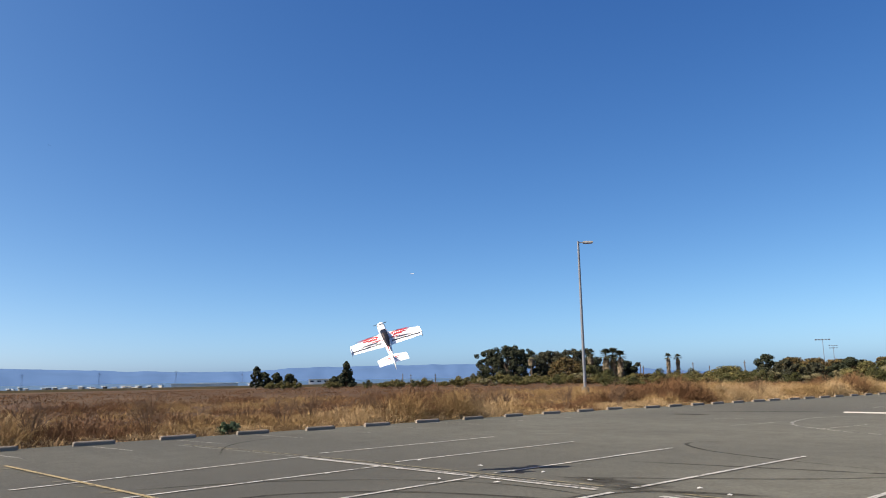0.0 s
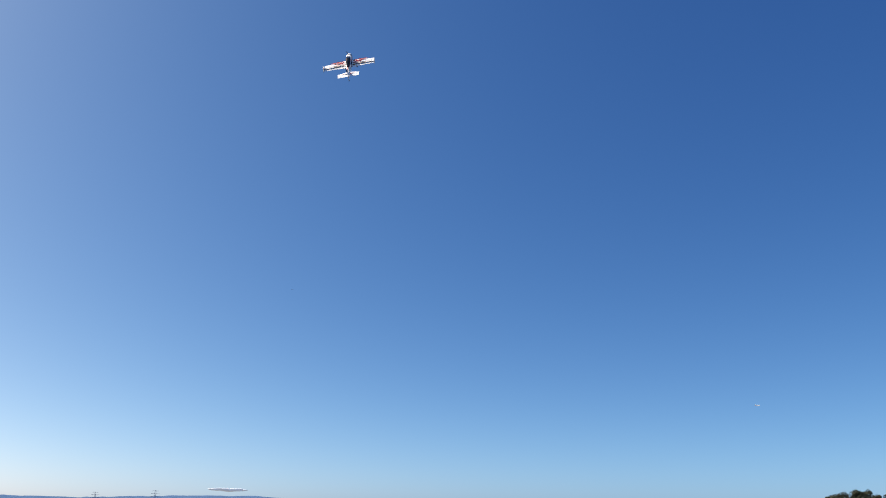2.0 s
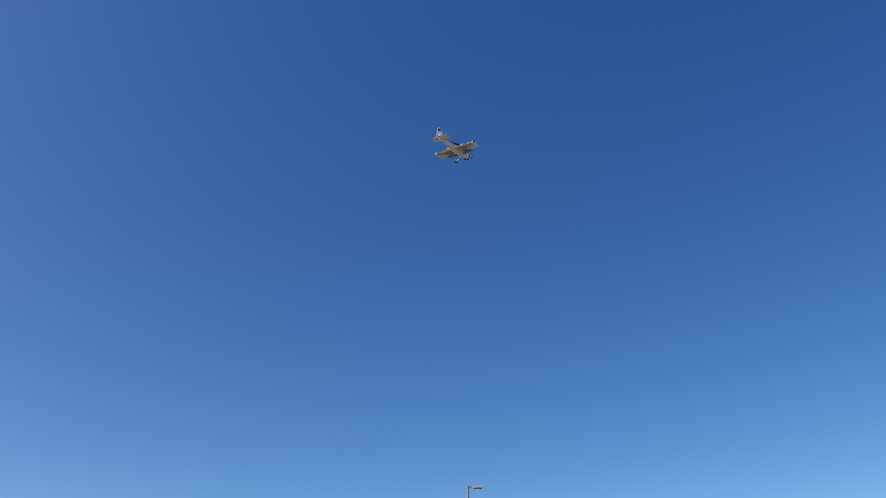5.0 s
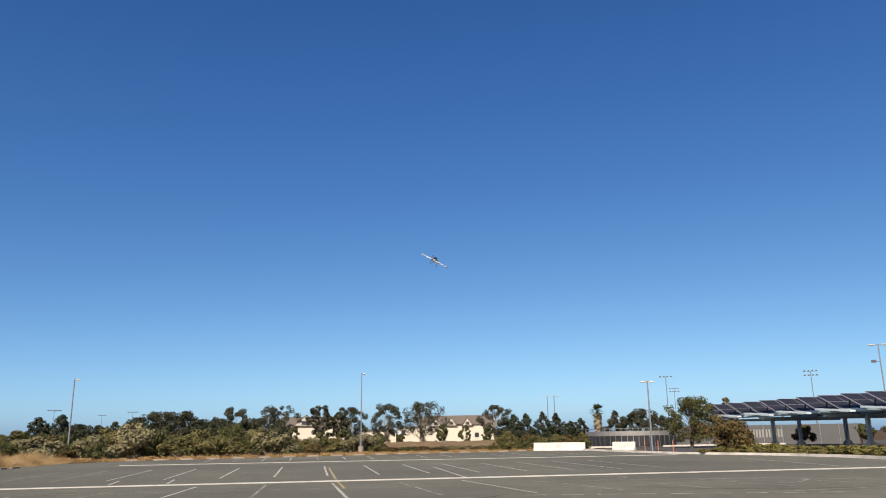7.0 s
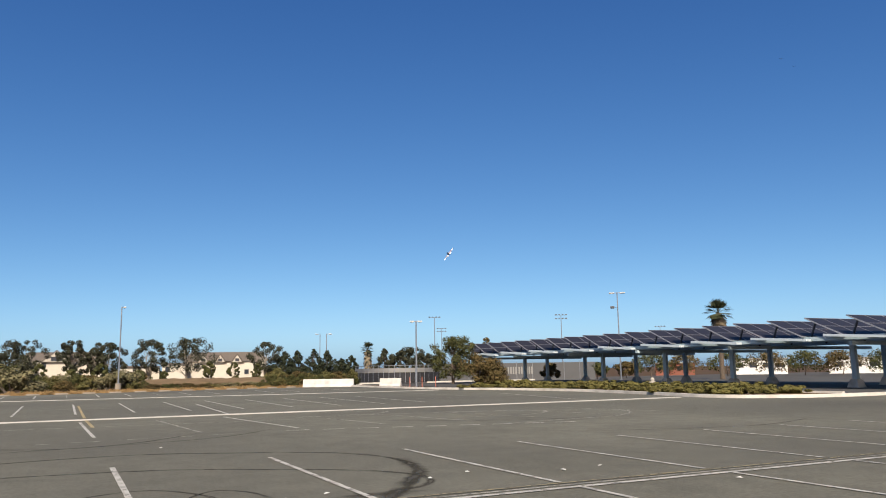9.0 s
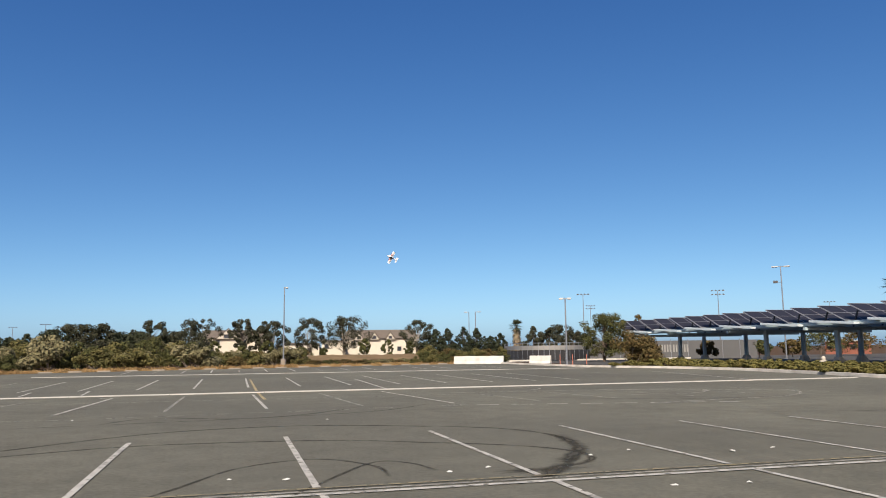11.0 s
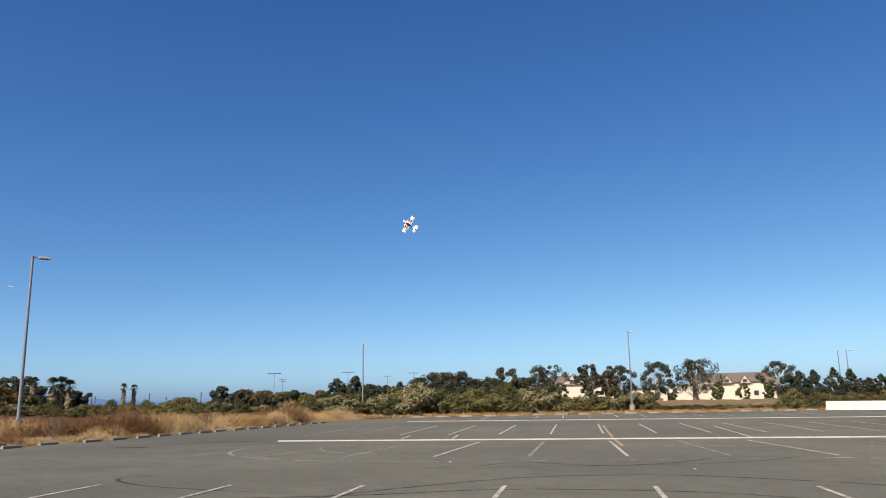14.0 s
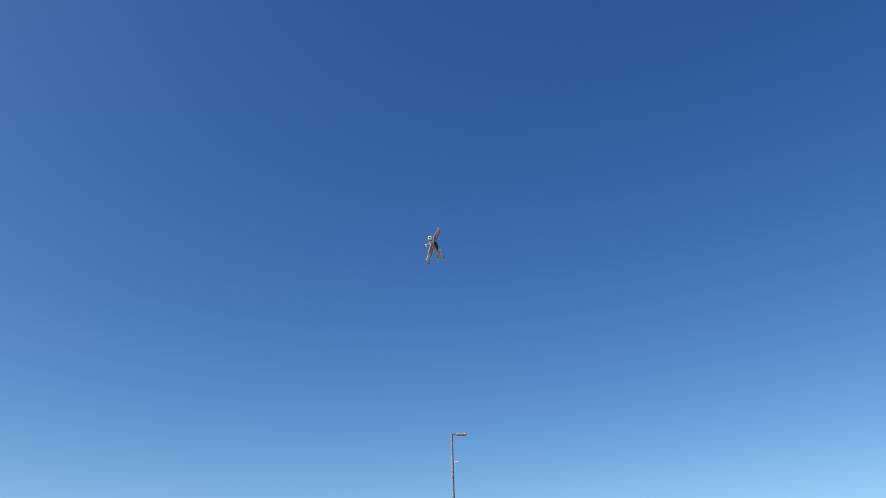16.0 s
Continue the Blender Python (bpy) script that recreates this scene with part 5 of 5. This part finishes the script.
def pylon(bearing, dist, height):
    q = polar(bearing, dist)
    th = tagged(empty("pylon", pose(q.x, q.y, 0, 0, 0, bearing)), "thin lattice power pylon against the hills", "pylon", "power pylons")
    w = height * 0.09
    r = height * 0.006
    for sx in (-1, 1):
        for sy in (-1, 1):
            part("leg", tube(bmesh.new(), (sx * w, sy * w, 0), (sx * w * 0.15, sy * w * 0.15, height), r, r, 4), "hill_steel", th)
    bm = bmesh.new()
    for k in range(7):
        z0, z1 = height * k / 8, height * (k + 1) / 8
        a0, a1 = w * (1 - 0.85 * z0 / height), w * (1 - 0.85 * z1 / height)
        tube(bm, (-a0, -a0, z0), (a1, -a1, z1), r * 0.7, r * 0.7, 4)
        tube(bm, (a0, -a0, z0), (-a1, -a1, z1), r * 0.7, r * 0.7, 4)
    part("bracing", bm, "hill_steel", th)
    for z, s in ((0.74, 0.20), (0.86, 0.17), (0.97, 0.12)):
        part("crossarm", box(bmesh.new(), -height * s, height * s, -r, r, height * z - r, height * z + r), "hill_steel", th)


# Far pylon steel, tinted pale blue to paint in the haze before it.
M["hill_steel"] = material("steel_painted_haze", (0.16, 0.19, 0.26), 0.9, 0.1, 1, spec=0.1)
for b_, e_, d_ in ((90.8, 1.5, 900), (88.7, 0.75, 1500), (79.8, 1.05, 1200), (77.0, 0.75, 1700), (72.4, 0.75, 1500), (67.5, 0.8, 1500), (63.0, 0.6, 1600), (94.5, 1.3, 1000)):
    pylon(b_, d_, top_at(e_, d_))
for b_, e_, d_ in ((51.5, 0.35, 260), (50.9, 0.3, 260), (49.1, 0.3, 240), (30.6, 0.75, 230), (29.5, 0.5, 260), (27.2, 0.8, 200), (34.2, 0.75, 220), (34.0, 0.6, 230)):
    q = polar(b_, d_)
    th = tagged(empty("utility_pole", pose(q.x, q.y, 0, 0, 0, b_)), "thin dark utility pole far off", "utility pole")
    h_ = top_at(e_, d_)
    part("pole", tube(bmesh.new(), (0, 0, -0.1), (0, 0, h_), 0.14, 0.10), "bark", th)
    part("crossarm", box(bmesh.new(), -0.3, 0.3, -0.06, 0.06, h_ - 0.5, h_ - 0.38), "bark", th)


# ---------------------------------------------------------------- far hills and a wisp of cloud
def hills():
    bm = bmesh.new()
    cols = []
    keys = ((130, 1.0), (110, 1.0), (95.2, 0.95), (90, 1.2), (85, 1.32), (78.3, 1.12), (70.9, 0.85), (66, 0.72), (62.6, 0.72), (59.4, 0.92), (52, 1.0), (45.3, 0.98), (38, 0.72), (32.7, 0.32), (28.5, 0.05), (24, -0.2))
    kb, ke = [k[0] for k in keys][::-1], [k[1] for k in keys][::-1]
    for b in np.arange(24, 130.1, 0.25):
        e = float(np.interp(b, kb, ke)) + 0.05 * noise.noise(Vector((b * 0.6, 0, 0))) + 0.03 * noise.noise(Vector((b * 2.1, 3, 0)))
        rows = []
        for f, d in ((0.0, 3600), (0.35, 3760), (0.7, 3980), (0.9, 4150), (1.0, 4300)):
            z = max(-1.0, 4300 * math.tan(radians(e)) * f + (12 * noise.noise(Vector((b * 0.9, f * 3, 7))) if 0 < f < 1 else 0))
            rows.append(bm.verts.new(polar(b, d, z)))
        cols.append(rows)
    for a, b in zip(cols, cols[1:]):
        for i in range(4):
            bm.faces.new((a[i], a[i + 1], b[i + 1], b[i]))
    bmesh.ops.recalc_face_normals(bm, faces=bm.faces)
    for f in bm.faces:
        f.smooth = True
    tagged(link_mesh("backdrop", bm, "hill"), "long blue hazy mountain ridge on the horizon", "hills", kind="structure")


hills()


def cloud():
    rng = random.Random(4)
    bm = bmesh.new()
    for k in range(22):
        b = 86.1 + rng.uniform(-1.25, 1.25)
        s = 1 - abs(b - 86.1) / 1.6
        p = polar(b, 4600, 4600 * math.tan(radians(1.68 + rng.uniform(-0.06, 0.10) * s)))
        bmesh.ops.create_icosphere(bm, subdivisions=2, radius=1.0, matrix=Matrix.LocRotScale(p, Euler((0, 0, radians(86))), (34 * s + 12, 14, 5 * s + 2)))
    for f in bm.faces:
        f.smooth = True
    tagged(link_mesh("cloud", bm, "cloud"), "small thin white cloud over the ridge", "cloud", kind="structure")


cloud()


# ---------------------------------------------------------------- model airplane
def loft(bm, sections, n=14):
    """Rings of rounded-rectangle section along x: (x, half width, z low, z high)."""
    rings = []
    for x, w, zl, zh in sections:
        cz, h = (zl + zh) / 2, (zh - zl) / 2
        ring = []
        for k in range(n):
            a = 2 * math.pi * k / n
            c, s = math.cos(a), math.sin(a)
            ring.append(bm.verts.new((x, w * math.copysign(abs(c) ** 0.75, c), cz + h * math.copysign(abs(s) ** 0.75, s))))
        rings.append(ring)
    for a, b in zip(rings, rings[1:]):
        for k in range(n):
            j = (k + 1) % n
            bm.faces.new((a[k], a[j], b[j], b[k]))
    bm.faces.new(rings[0][::-1])
    bm.faces.new(rings[-1])
    bmesh.ops.recalc_face_normals(bm, faces=bm.faces)
    return bm


def airfoil(bm, root, tip, thick_root, thick_tip):
    """A tapered slab wing: root and tip are (leading x, trailing x, y, z)."""
    prof = ((0.0, 0.0), (0.06, 0.62), (0.25, 1.0), (0.6, 0.7), (1.0, 0.06), (1.0, -0.06), (0.6, -0.7), (0.25, -1.0), (0.06, -0.62))
    rings = []
    for (xl, xt, y, z), th in ((root, thick_root), (tip, thick_tip)):
        rings.append([bm.verts.new((xl + (xt - xl) * u, y, z + th / 2 * v)) for u, v in prof])
    a, b = rings
    for k in range(len(prof)):
        j = (k + 1) % len(prof)
        bm.faces.new((a[k], a[j], b[j], b[k]))
    bm.faces.new(a)
    bm.faces.new(b)
    bmesh.ops.recalc_face_normals(bm, faces=bm.faces)
    return bm


def flat_decal(bm, pts, z):
    vs = [bm.verts.new((x, y, z)) for x, y in pts]
    f = bm.faces.new(vs)
    f.normal_update()
    return bm


def model_airplane():
    plane = tagged(empty("model_airplane"), "white foam aerobatic model airplane with red flames, flying", "model airplane")
    part("fuselage", loft(bmesh.new(), ((0.40, 0.058, -0.062, 0.055), (0.33, 0.070, -0.080, 0.070), (0.15, 0.068, -0.092, 0.085), (-0.10, 0.064, -0.088, 0.085), (-0.35, 0.045, -0.062, 0.055), (-0.60, 0.022, -0.035, 0.030), (-0.70, 0.012, -0.022, 0.022))), "foam_white", plane)
    part("cowl_band", loft(bmesh.new(), ((0.345, 0.0715, -0.0805, 0.0715), (0.315, 0.0725, -0.083, 0.0735))), "foam_black", plane)
    part("canopy", loft(bmesh.new(), ((0.17, 0.026, 0.06, 0.088), (0.10, 0.056, 0.06, 0.132), (-0.02, 0.062, 0.050, 0.156), (-0.14, 0.054, 0.045, 0.142), (-0.29, 0.028, 0.035, 0.085))), "canopy_glass", plane)
    for s in (1, -1):
        wing = part("wing", airfoil(bmesh.new(), (0.17, -0.20, s * 0.05, -0.01), (0.07, -0.17, s * 0.62, -0.01), 0.05, 0.028), "foam_white", plane)
        part("aileron_gap", box(bmesh.new(), -0.118, -0.112, min(s * 0.09, s * 0.60), max(s * 0.09, s * 0.60), -0.030, 0.010), "fence_grey", wing)
        for zf, tag in ((0.0165, 1), (-0.0365, -1)):
            bm = bmesh.new()
            for pts in (((0.075, 0.10), (0.104, 0.15), (0.112, 0.27), (0.094, 0.50), (0.084, 0.36), (0.070, 0.46), (0.062, 0.32), (0.036, 0.42), (0.030, 0.28), (0.004, 0.32), (0.016, 0.19), (-0.004, 0.14), (0.040, 0.15)),
                        ((-0.020, 0.09), (-0.022, 0.24), (-0.042, 0.42), (-0.036, 0.22), (-0.040, 0.09))):
                flat_decal(bm, [(x, s * y) for x, y in pts], zf)
            part("red_flame", bm, "foam_red", wing)
            bm = bmesh.new()
            for pts in (((-0.058, 0.14), (-0.054, 0.34), (-0.082, 0.58), (-0.076, 0.38), (-0.070, 0.14)), ((-0.098, 0.10), (-0.104, 0.30), (-0.122, 0.42), (-0.112, 0.24), (-0.110, 0.10)),
                        ((0.130, 0.10), (0.122, 0.28), (0.092, 0.56), (0.112, 0.30), (0.118, 0.12))):
                flat_decal(bm, [(x, s * y) for x, y in pts], zf + 0.0005 * tag - (0.004 * tag if pts[0][0] < 0 else 0))
            part("black_stripe", bm, "foam_black", wing)
            bm = bmesh.new()
            for k in range(7):
                y = 0.16 + 0.034 * k
                flat_decal(bm, [(0.084 - 0.003 * k, s * (y + 0.012)), (0.082 - 0.003 * k, s * (y + 0.026)), (0.036 + 0.003 * k, s * (y + 0.008)), (0.040 + 0.003 * k, s * (y - 0.006))], zf + 0.0012 * tag)
            part("lettering_bars", bm, "foam_white", wing)
        bm = prism(bmesh.new(), [(0.06, -0.032), (0.01, 0.042), (-0.15, 0.05), (-0.18, -0.035)], -0.004, 0.004)
        tip = part("wing_tip_plate", bm, "foam_white", wing)
        tip.matrix_world = pose(0, s * 0.625, -0.01, 90, 0, 0)
        bm = prism(bmesh.new(), [(-0.09, 0.005), (-0.09, 0.044), (-0.145, 0.046), (-0.145, -0.01)], -0.006, 0.006)
        mark = part("tip_mark", bm, "foam_black", tip)
        stab = part("tailplane", airfoil(bmesh.new(), (-0.47, -0.69, s * 0.012, 0.02), (-0.53, -0.70, s * 0.255, 0.02), 0.014, 0.010), "foam_white", plane)
        bm = flat_decal(bmesh.new(), [(-0.545, s * 0.04), (-0.562, s * 0.17), (-0.570, s * 0.10), (-0.575, s * 0.04)], 0.0285)
        part("red_flame", bm, "foam_red", stab)
        bm = flat_decal(bmesh.new(), [(-0.585, s * 0.03), (-0.596, s * 0.15), (-0.606, s * 0.09), (-0.606, s * 0.03)], 0.0265)
        part("black_stripe", bm, "foam_black", stab)
        bm = bmesh.new()
        for k in range(3):
            zz = 0.045 - k * 0.03
            vs = [bm.verts.new((x, s * (0.0725 - max(0, -x) * 0.095 + 0.003), z)) for x, z in ((0.24, zz - 0.014), (0.08, zz + 0.002), (-0.52, zz * 0.35 + 0.003), (-0.50, zz * 0.35 - 0.011), (0.05, zz - 0.020))]
            bm.faces.new(vs)
        part("side_flash", bm, "foam_red", plane)
        bm = bmesh.new()
        for z0, z1 in ((0.022, 0.034), (-0.014, -0.002)):
            bm.faces.new([bm.verts.new((x, s * (0.0725 - max(0, -x) * 0.095 + 0.0038), z)) for x, z in ((0.02, z0), (0.0, z1 + 0.004), (-0.48, z1 * 0.4), (-0.44, z0 * 0.4 - 0.004))])
        part("dark_flash", bm, "foam_black", plane)
        part("back_flash", loft(bmesh.new(), ((-0.27, 0.010, 0.060, 0.073), (-0.40, 0.007, 0.044, 0.054), (-0.52, 0.003, 0.034, 0.041)), 8), "foam_red" if s > 0 else "foam_black", plane).location = (0, s * 0.014, -0.001)
        leg = part("gear_leg", tube(bmesh.new(), (0.13, s * 0.04, -0.085), (0.145, s * 0.14, -0.17), 0.010, 0.008, 6), "foam_white", plane)
        bm = tube(bmesh.new(), (0.145, s * 0.135, -0.18), (0.145, s * 0.165, -0.18), 0.035, 0.035, 14)
        wheel = part("wheel", bm, "rubber", plane)
        part("wheel_pant", loft(bmesh.new(), ((0.195, 0.012, -0.18, -0.16), (0.155, 0.024, -0.19, -0.145), (0.095, 0.018, -0.18, -0.153), (0.055, 0.004, -0.17, -0.163))), "foam_white", wheel).location = (0, s * 0.15, 0)
    part("fin", airfoil(bmesh.new(), (-0.50, -0.63, 0, 0.0), (-0.60, -0.66, 0.20, 0.0), 0.014, 0.010), "foam_white", plane).matrix_world = Matrix.Rotation(radians(90), 4, "X")
    rud = part("rudder", airfoil(bmesh.new(), (-0.633, -0.78, -0.06, 0.0), (-0.663, -0.75, 0.235, 0.0), 0.012, 0.008), "foam_white", plane)
    rud.matrix_world = Matrix.Rotation(radians(90), 4, "X")
    for s in (1, -1):
        bm = bmesh.new()
        bm.faces.new([bm.verts.new((x, s * 0.008, z)) for x, z in ((-0.66, 0.20), (-0.745, 0.21), (-0.75, 0.15), (-0.67, 0.16))])
        part("rudder_mark", bm, "foam_black", rud).matrix_world = Matrix.Identity(4)
    part("tail_wheel", tube(bmesh.new(), (-0.72, -0.008, -0.075), (-0.72, 0.008, -0.075), 0.014, 0.014, 10), "rubber", plane)
    prop = part("propeller", bmesh.new(), "foam_black", plane)
    bm = bmesh.new()
    for s in (1, -1):
        vs = [(0.004, s * 0.01, -0.010), (0.008, s * 0.05, -0.012), (0.003, s * 0.125, -0.005), (-0.001, s * 0.128, 0.004), (-0.006, s * 0.05, 0.011), (-0.004, s * 0.01, 0.010)]
        a = [bm.verts.new(v) for v in vs]
        b = [bm.verts.new((v[0] + 0.004, v[1], v[2])) for v in vs]
        bm.faces.new(a)
        bm.faces.new(b[::-1])
        for k in range(6):
            j = (k + 1) % 6
            bm.faces.new((a[j], a[k], b[k], b[j]))
    bmesh.ops.recalc_face_normals(bm, faces=bm.faces)
    bm.to_mesh(prop.data)
    bm.free()
    prop.location = (0.425, 0, 0)
    bm = bmesh.new()
    bmesh.ops.create_cone(bm, cap_ends=True, segments=16, radius1=0.030, radius2=0.004, depth=0.06, matrix=Matrix.Translation((0.015, 0, 0)) @ Matrix.Rotation(radians(90), 4, "Y"))
    part("spinner", bm, "foam_black", prop)
    return plane, prop


plane, prop = model_airplane()


# ---------------------------------------------------------------- litter on the asphalt, a green weed
def litter():
    rng = random.Random(8)
    for x, y in ((0.25, 10.2), (0.95, 10.0), (3.0, 9.9), (3.6, 10.1), (5.4, 10.7), (6.2, 11.0), (5.2, 8.1), (6.1, 8.0), (7.6, 10.4), (8.4, 10.5), (-12.2, 9.8), (-11.4, 8.6), (-9.8, 8.2), (-9.1, 9.9), (-8.8, 8.5), (-10.6, 9.9),
                 (-7.9, 9.6), (-6.2, 9.9), (-5.6, 9.6), (-6.6, 7.3), (-11.8, 7.4), (-1.9, 8.6), (-7.3, 4.6), (9.2, 8.3), (-3.4, 20.3), (2.4, 18.2)):
        bm = bmesh.new()
        n = 6
        ring = [bm.verts.new((0.055 * math.cos(6.28 * k / n) * rng.uniform(0.5, 1.3), 0.038 * math.sin(6.28 * k / n) * rng.uniform(0.5, 1.3), rng.uniform(0.008, 0.02))) for k in range(n)]
        top = bm.verts.new((0, 0, 0.03))
        for k in range(n):
            bm.faces.new((ring[k], ring[(k + 1) % n], top))
        bm.faces.new(ring[::-1])
        ob = tagged(link_mesh("litter", bm, "litter"), "small crumpled white scrap on the asphalt", "litter", "scraps on the asphalt")
        ob.matrix_world = pose(x, y, 0, 0, 0, rng.uniform(0, 360))


litter()
weed = bush("weed", 250, 0.42, 1.1, "fruit_green", 500, 0.07, "low green leafy weed at the asphalt's edge", "weed")
weed.matrix_world = pose(-23.1, 11.0, 0)


# ---------------------------------------------------------------- things in the far sky
def jet():
    th = tagged(empty("airliner"), "tiny white airliner far off in the sky", "airplane")
    part("fuselage", loft(bmesh.new(), ((14, 0.4, -0.4, 0.4), (11, 1.6, -1.6, 1.6), (-9, 1.6, -1.6, 1.6), (-16, 0.3, 0, 1.2))), "far_grey", th)
    for s in (1, -1):
        part("wing", airfoil(bmesh.new(), (4, -3, s * 1.2, -0.8), (-4, -6, s * 15, 0.2), 0.7, 0.3), "far_grey", th)
        part("tailplane", airfoil(bmesh.new(), (-12, -15, s * 0.6, 0.8), (-14.5, -16, s * 5.5, 1.0), 0.3, 0.2), "far_grey", th)
    part("fin", airfoil(bmesh.new(), (-10.5, -15, 1.0, 0), (-14.5, -16.5, 6.5, 0), 0.4, 0.2), "far_grey", th).matrix_world = Matrix.Rotation(radians(90), 4, "X")
    for p in list(th.children):
        p.data.transform(Matrix.Scale(0.65, 4))
    return th


def gull(name="bird"):
    th = tagged(empty(name), "small dark bird gliding high in the sky", "bird", "birds")
    part("body", loft(bmesh.new(), ((0.12, 0.01, -0.01, 0.01), (0.06, 0.03, -0.03, 0.03), (-0.07, 0.025, -0.025, 0.025), (-0.15, 0.02, -0.008, 0.008)), 8), "fence_dark", th)
    for s in (1, -1):
        part("wing", airfoil(bmesh.new(), (0.05, -0.05, s * 0.02, 0.01), (-0.01, -0.06, s * 0.32, 0.05), 0.015, 0.008), "fence_dark", th)
    return th


airliner = jet()
birds = [gull() for _ in range(4)]


# ---------------------------------------------------------------- what moves
FLIGHT = [
    (0.0, pose(-10.87, 7.95, 2.29, -21.3, -39.7, 159.5)),
    (0.2, pose(-11.78, 7.73, 2.72, -16.6, -40.3, 164.6)),
    (0.4, pose(-12.61, 7.55, 3.11, -11.9, -41.3, 169.7)),
    (0.5, pose(-12.97, 7.52, 3.39, -9.6, -41.9, 172.3)),
    (0.6, pose(-13.33, 7.29, 3.78, -8.7, -43.0, 172.8)),
    (1.0, pose(-14.47, 6.20, 5.97, -5.2, -47.5, 175.0)),
    (1.5, pose(-15.49, 4.68, 9.06, -15.1, -56.0, 176.6)),
    (2.0, pose(-16.16, 2.75, 11.98, -18.5, -60.6, 171.2)),
    (2.5, pose(-15.12, 0.64, 13.22, 30.2, -48.3, 132.2)),
    (3.0, pose(-16.18, -0.24, 15.54, 57.5, -27.9, 117.0)),
    (3.3, pose(-16.37, -0.06, 16.24, 66.9, -2.4, 109.5)),
    (3.5, pose(-15.35, 0.11, 15.51, 53.2, 3.2, 105.2)),
    (3.7, pose(-14.84, 0.50, 15.05, -5.1, 23.6, 80.5)),
    (4.4, pose(-12.60, 6.20, 13.70, 5.9, 11.9, 90.0)),
    (5.2, pose(-8.40, 13.60, 11.30, 13.0, 2.9, 84.1)),
    (5.8, pose(-4.86, 18.99, 9.53, 17.4, -5.2, 79.9)),
    (6.0, pose(-3.64, 21.57, 9.73, 19.8, -5.9, 77.9)),
    (6.5, pose(0.39, 27.73, 9.73, 26.0, -7.1, 72.9)),
    (7.0, pose(5.40, 32.56, 9.20, 30.9, -8.7, 68.6)),
    (7.5, pose(11.84, 38.12, 9.43, 10.9, -10.3, 62.9)),
    (8.0, pose(17.86, 41.33, 9.83, -19.7, -10.3, 53.5)),
    (8.2, pose(21.32, 45.38, 10.43, -40.8, -7.5, 56.1)),
    (9.2, pose(29.00, 59.00, 11.20, -59.0, -11.6, 84.1)),
    (9.8, pose(27.50, 68.50, 11.30, -81.0, -20.8, 130.6)),
    (10.3, pose(21.97, 70.93, 11.42, -107.9, -22.7, 173.2)),
    (10.5, pose(19.98, 71.78, 11.13, -117.7, -18.5, -170.6)),
    (11.0, pose(14.85, 72.60, 10.54, -108.6, -22.5, -168.9)),
    (11.5, pose(9.44, 72.99, 10.36, -99.3, -26.8, -167.9)),
    (12.0, pose(3.77, 72.93, 10.64, -89.7, -31.2, -167.7)),
    (12.5, pose(-1.31, 68.47, 10.77, -78.5, -35.5, -164.5)),
    (13.0, pose(-5.48, 63.63, 11.63, -66.9, -40.2, -162.2)),
    (13.5, pose(-8.29, 56.97, 12.59, -94.0, -35.7, -149.9)),
    (14.0, pose(-11.01, 49.99, 13.46, -104.4, -33.8, -160.3)),
    (14.5, pose(-13.03, 40.89, 12.87, -126.9, -25.2, -132.2)),
    (15.0, pose(-16.64, 36.91, 13.53, -91.2, -33.9, -142.5)),
    (15.5, pose(-17.73, 28.61, 13.28, -102.1, -27.5, -107.4)),
    (16.0, pose(-14.18, 17.27, 11.39, -105.7, -11.3, -65.6)),
]


def motions():
    walk(plane, FLIGHT)
    walk(prop, [(k / 30, pose(0.425, 0, 0, (k * 67) % 360, 0, 0)) for k in range(481)])
    walk(airliner, [
        (0, pose(-1992, 1634, 352, 0, 2, 0)),
        (1.5, pose(-1956, 1677, 353, 0, 2, 0)),
        (14, pose(-1640, 1987, 350, 0, 2, 0)),
        (16, pose(-1592, 2025, 353, 0, 2, 0)),
    ])
    walk(birds[0], [(0, pose(-149.8, 36.1, 45.3, 0, 0, 200)), (16, pose(-239.8, -93.9, 65.3, 0, 0, 200))])
    walk(birds[1], [(0, pose(-89.4, 9.6, 81.6, 0, 0, 120)), (16, pose(-81.1, -11.6, 91.3, 0, 0, 120))])
    walk(birds[2], [(0, pose(147.4, 31.0, 43.8, 0, 0, 60)), (8.2, pose(87.4, 71.0, 43.8, 0, 0, 60)), (16, pose(137.4, -9.0, 48.8, 0, 0, 60))])
    walk(birds[3], [(0, pose(148.7, 30.1, 42.6, 0, 0, 60)), (8.2, pose(88.7, 70.1, 42.6, 0, 0, 60)), (16, pose(138.7, -9.9, 47.6, 0, 0, 60))])


motions()
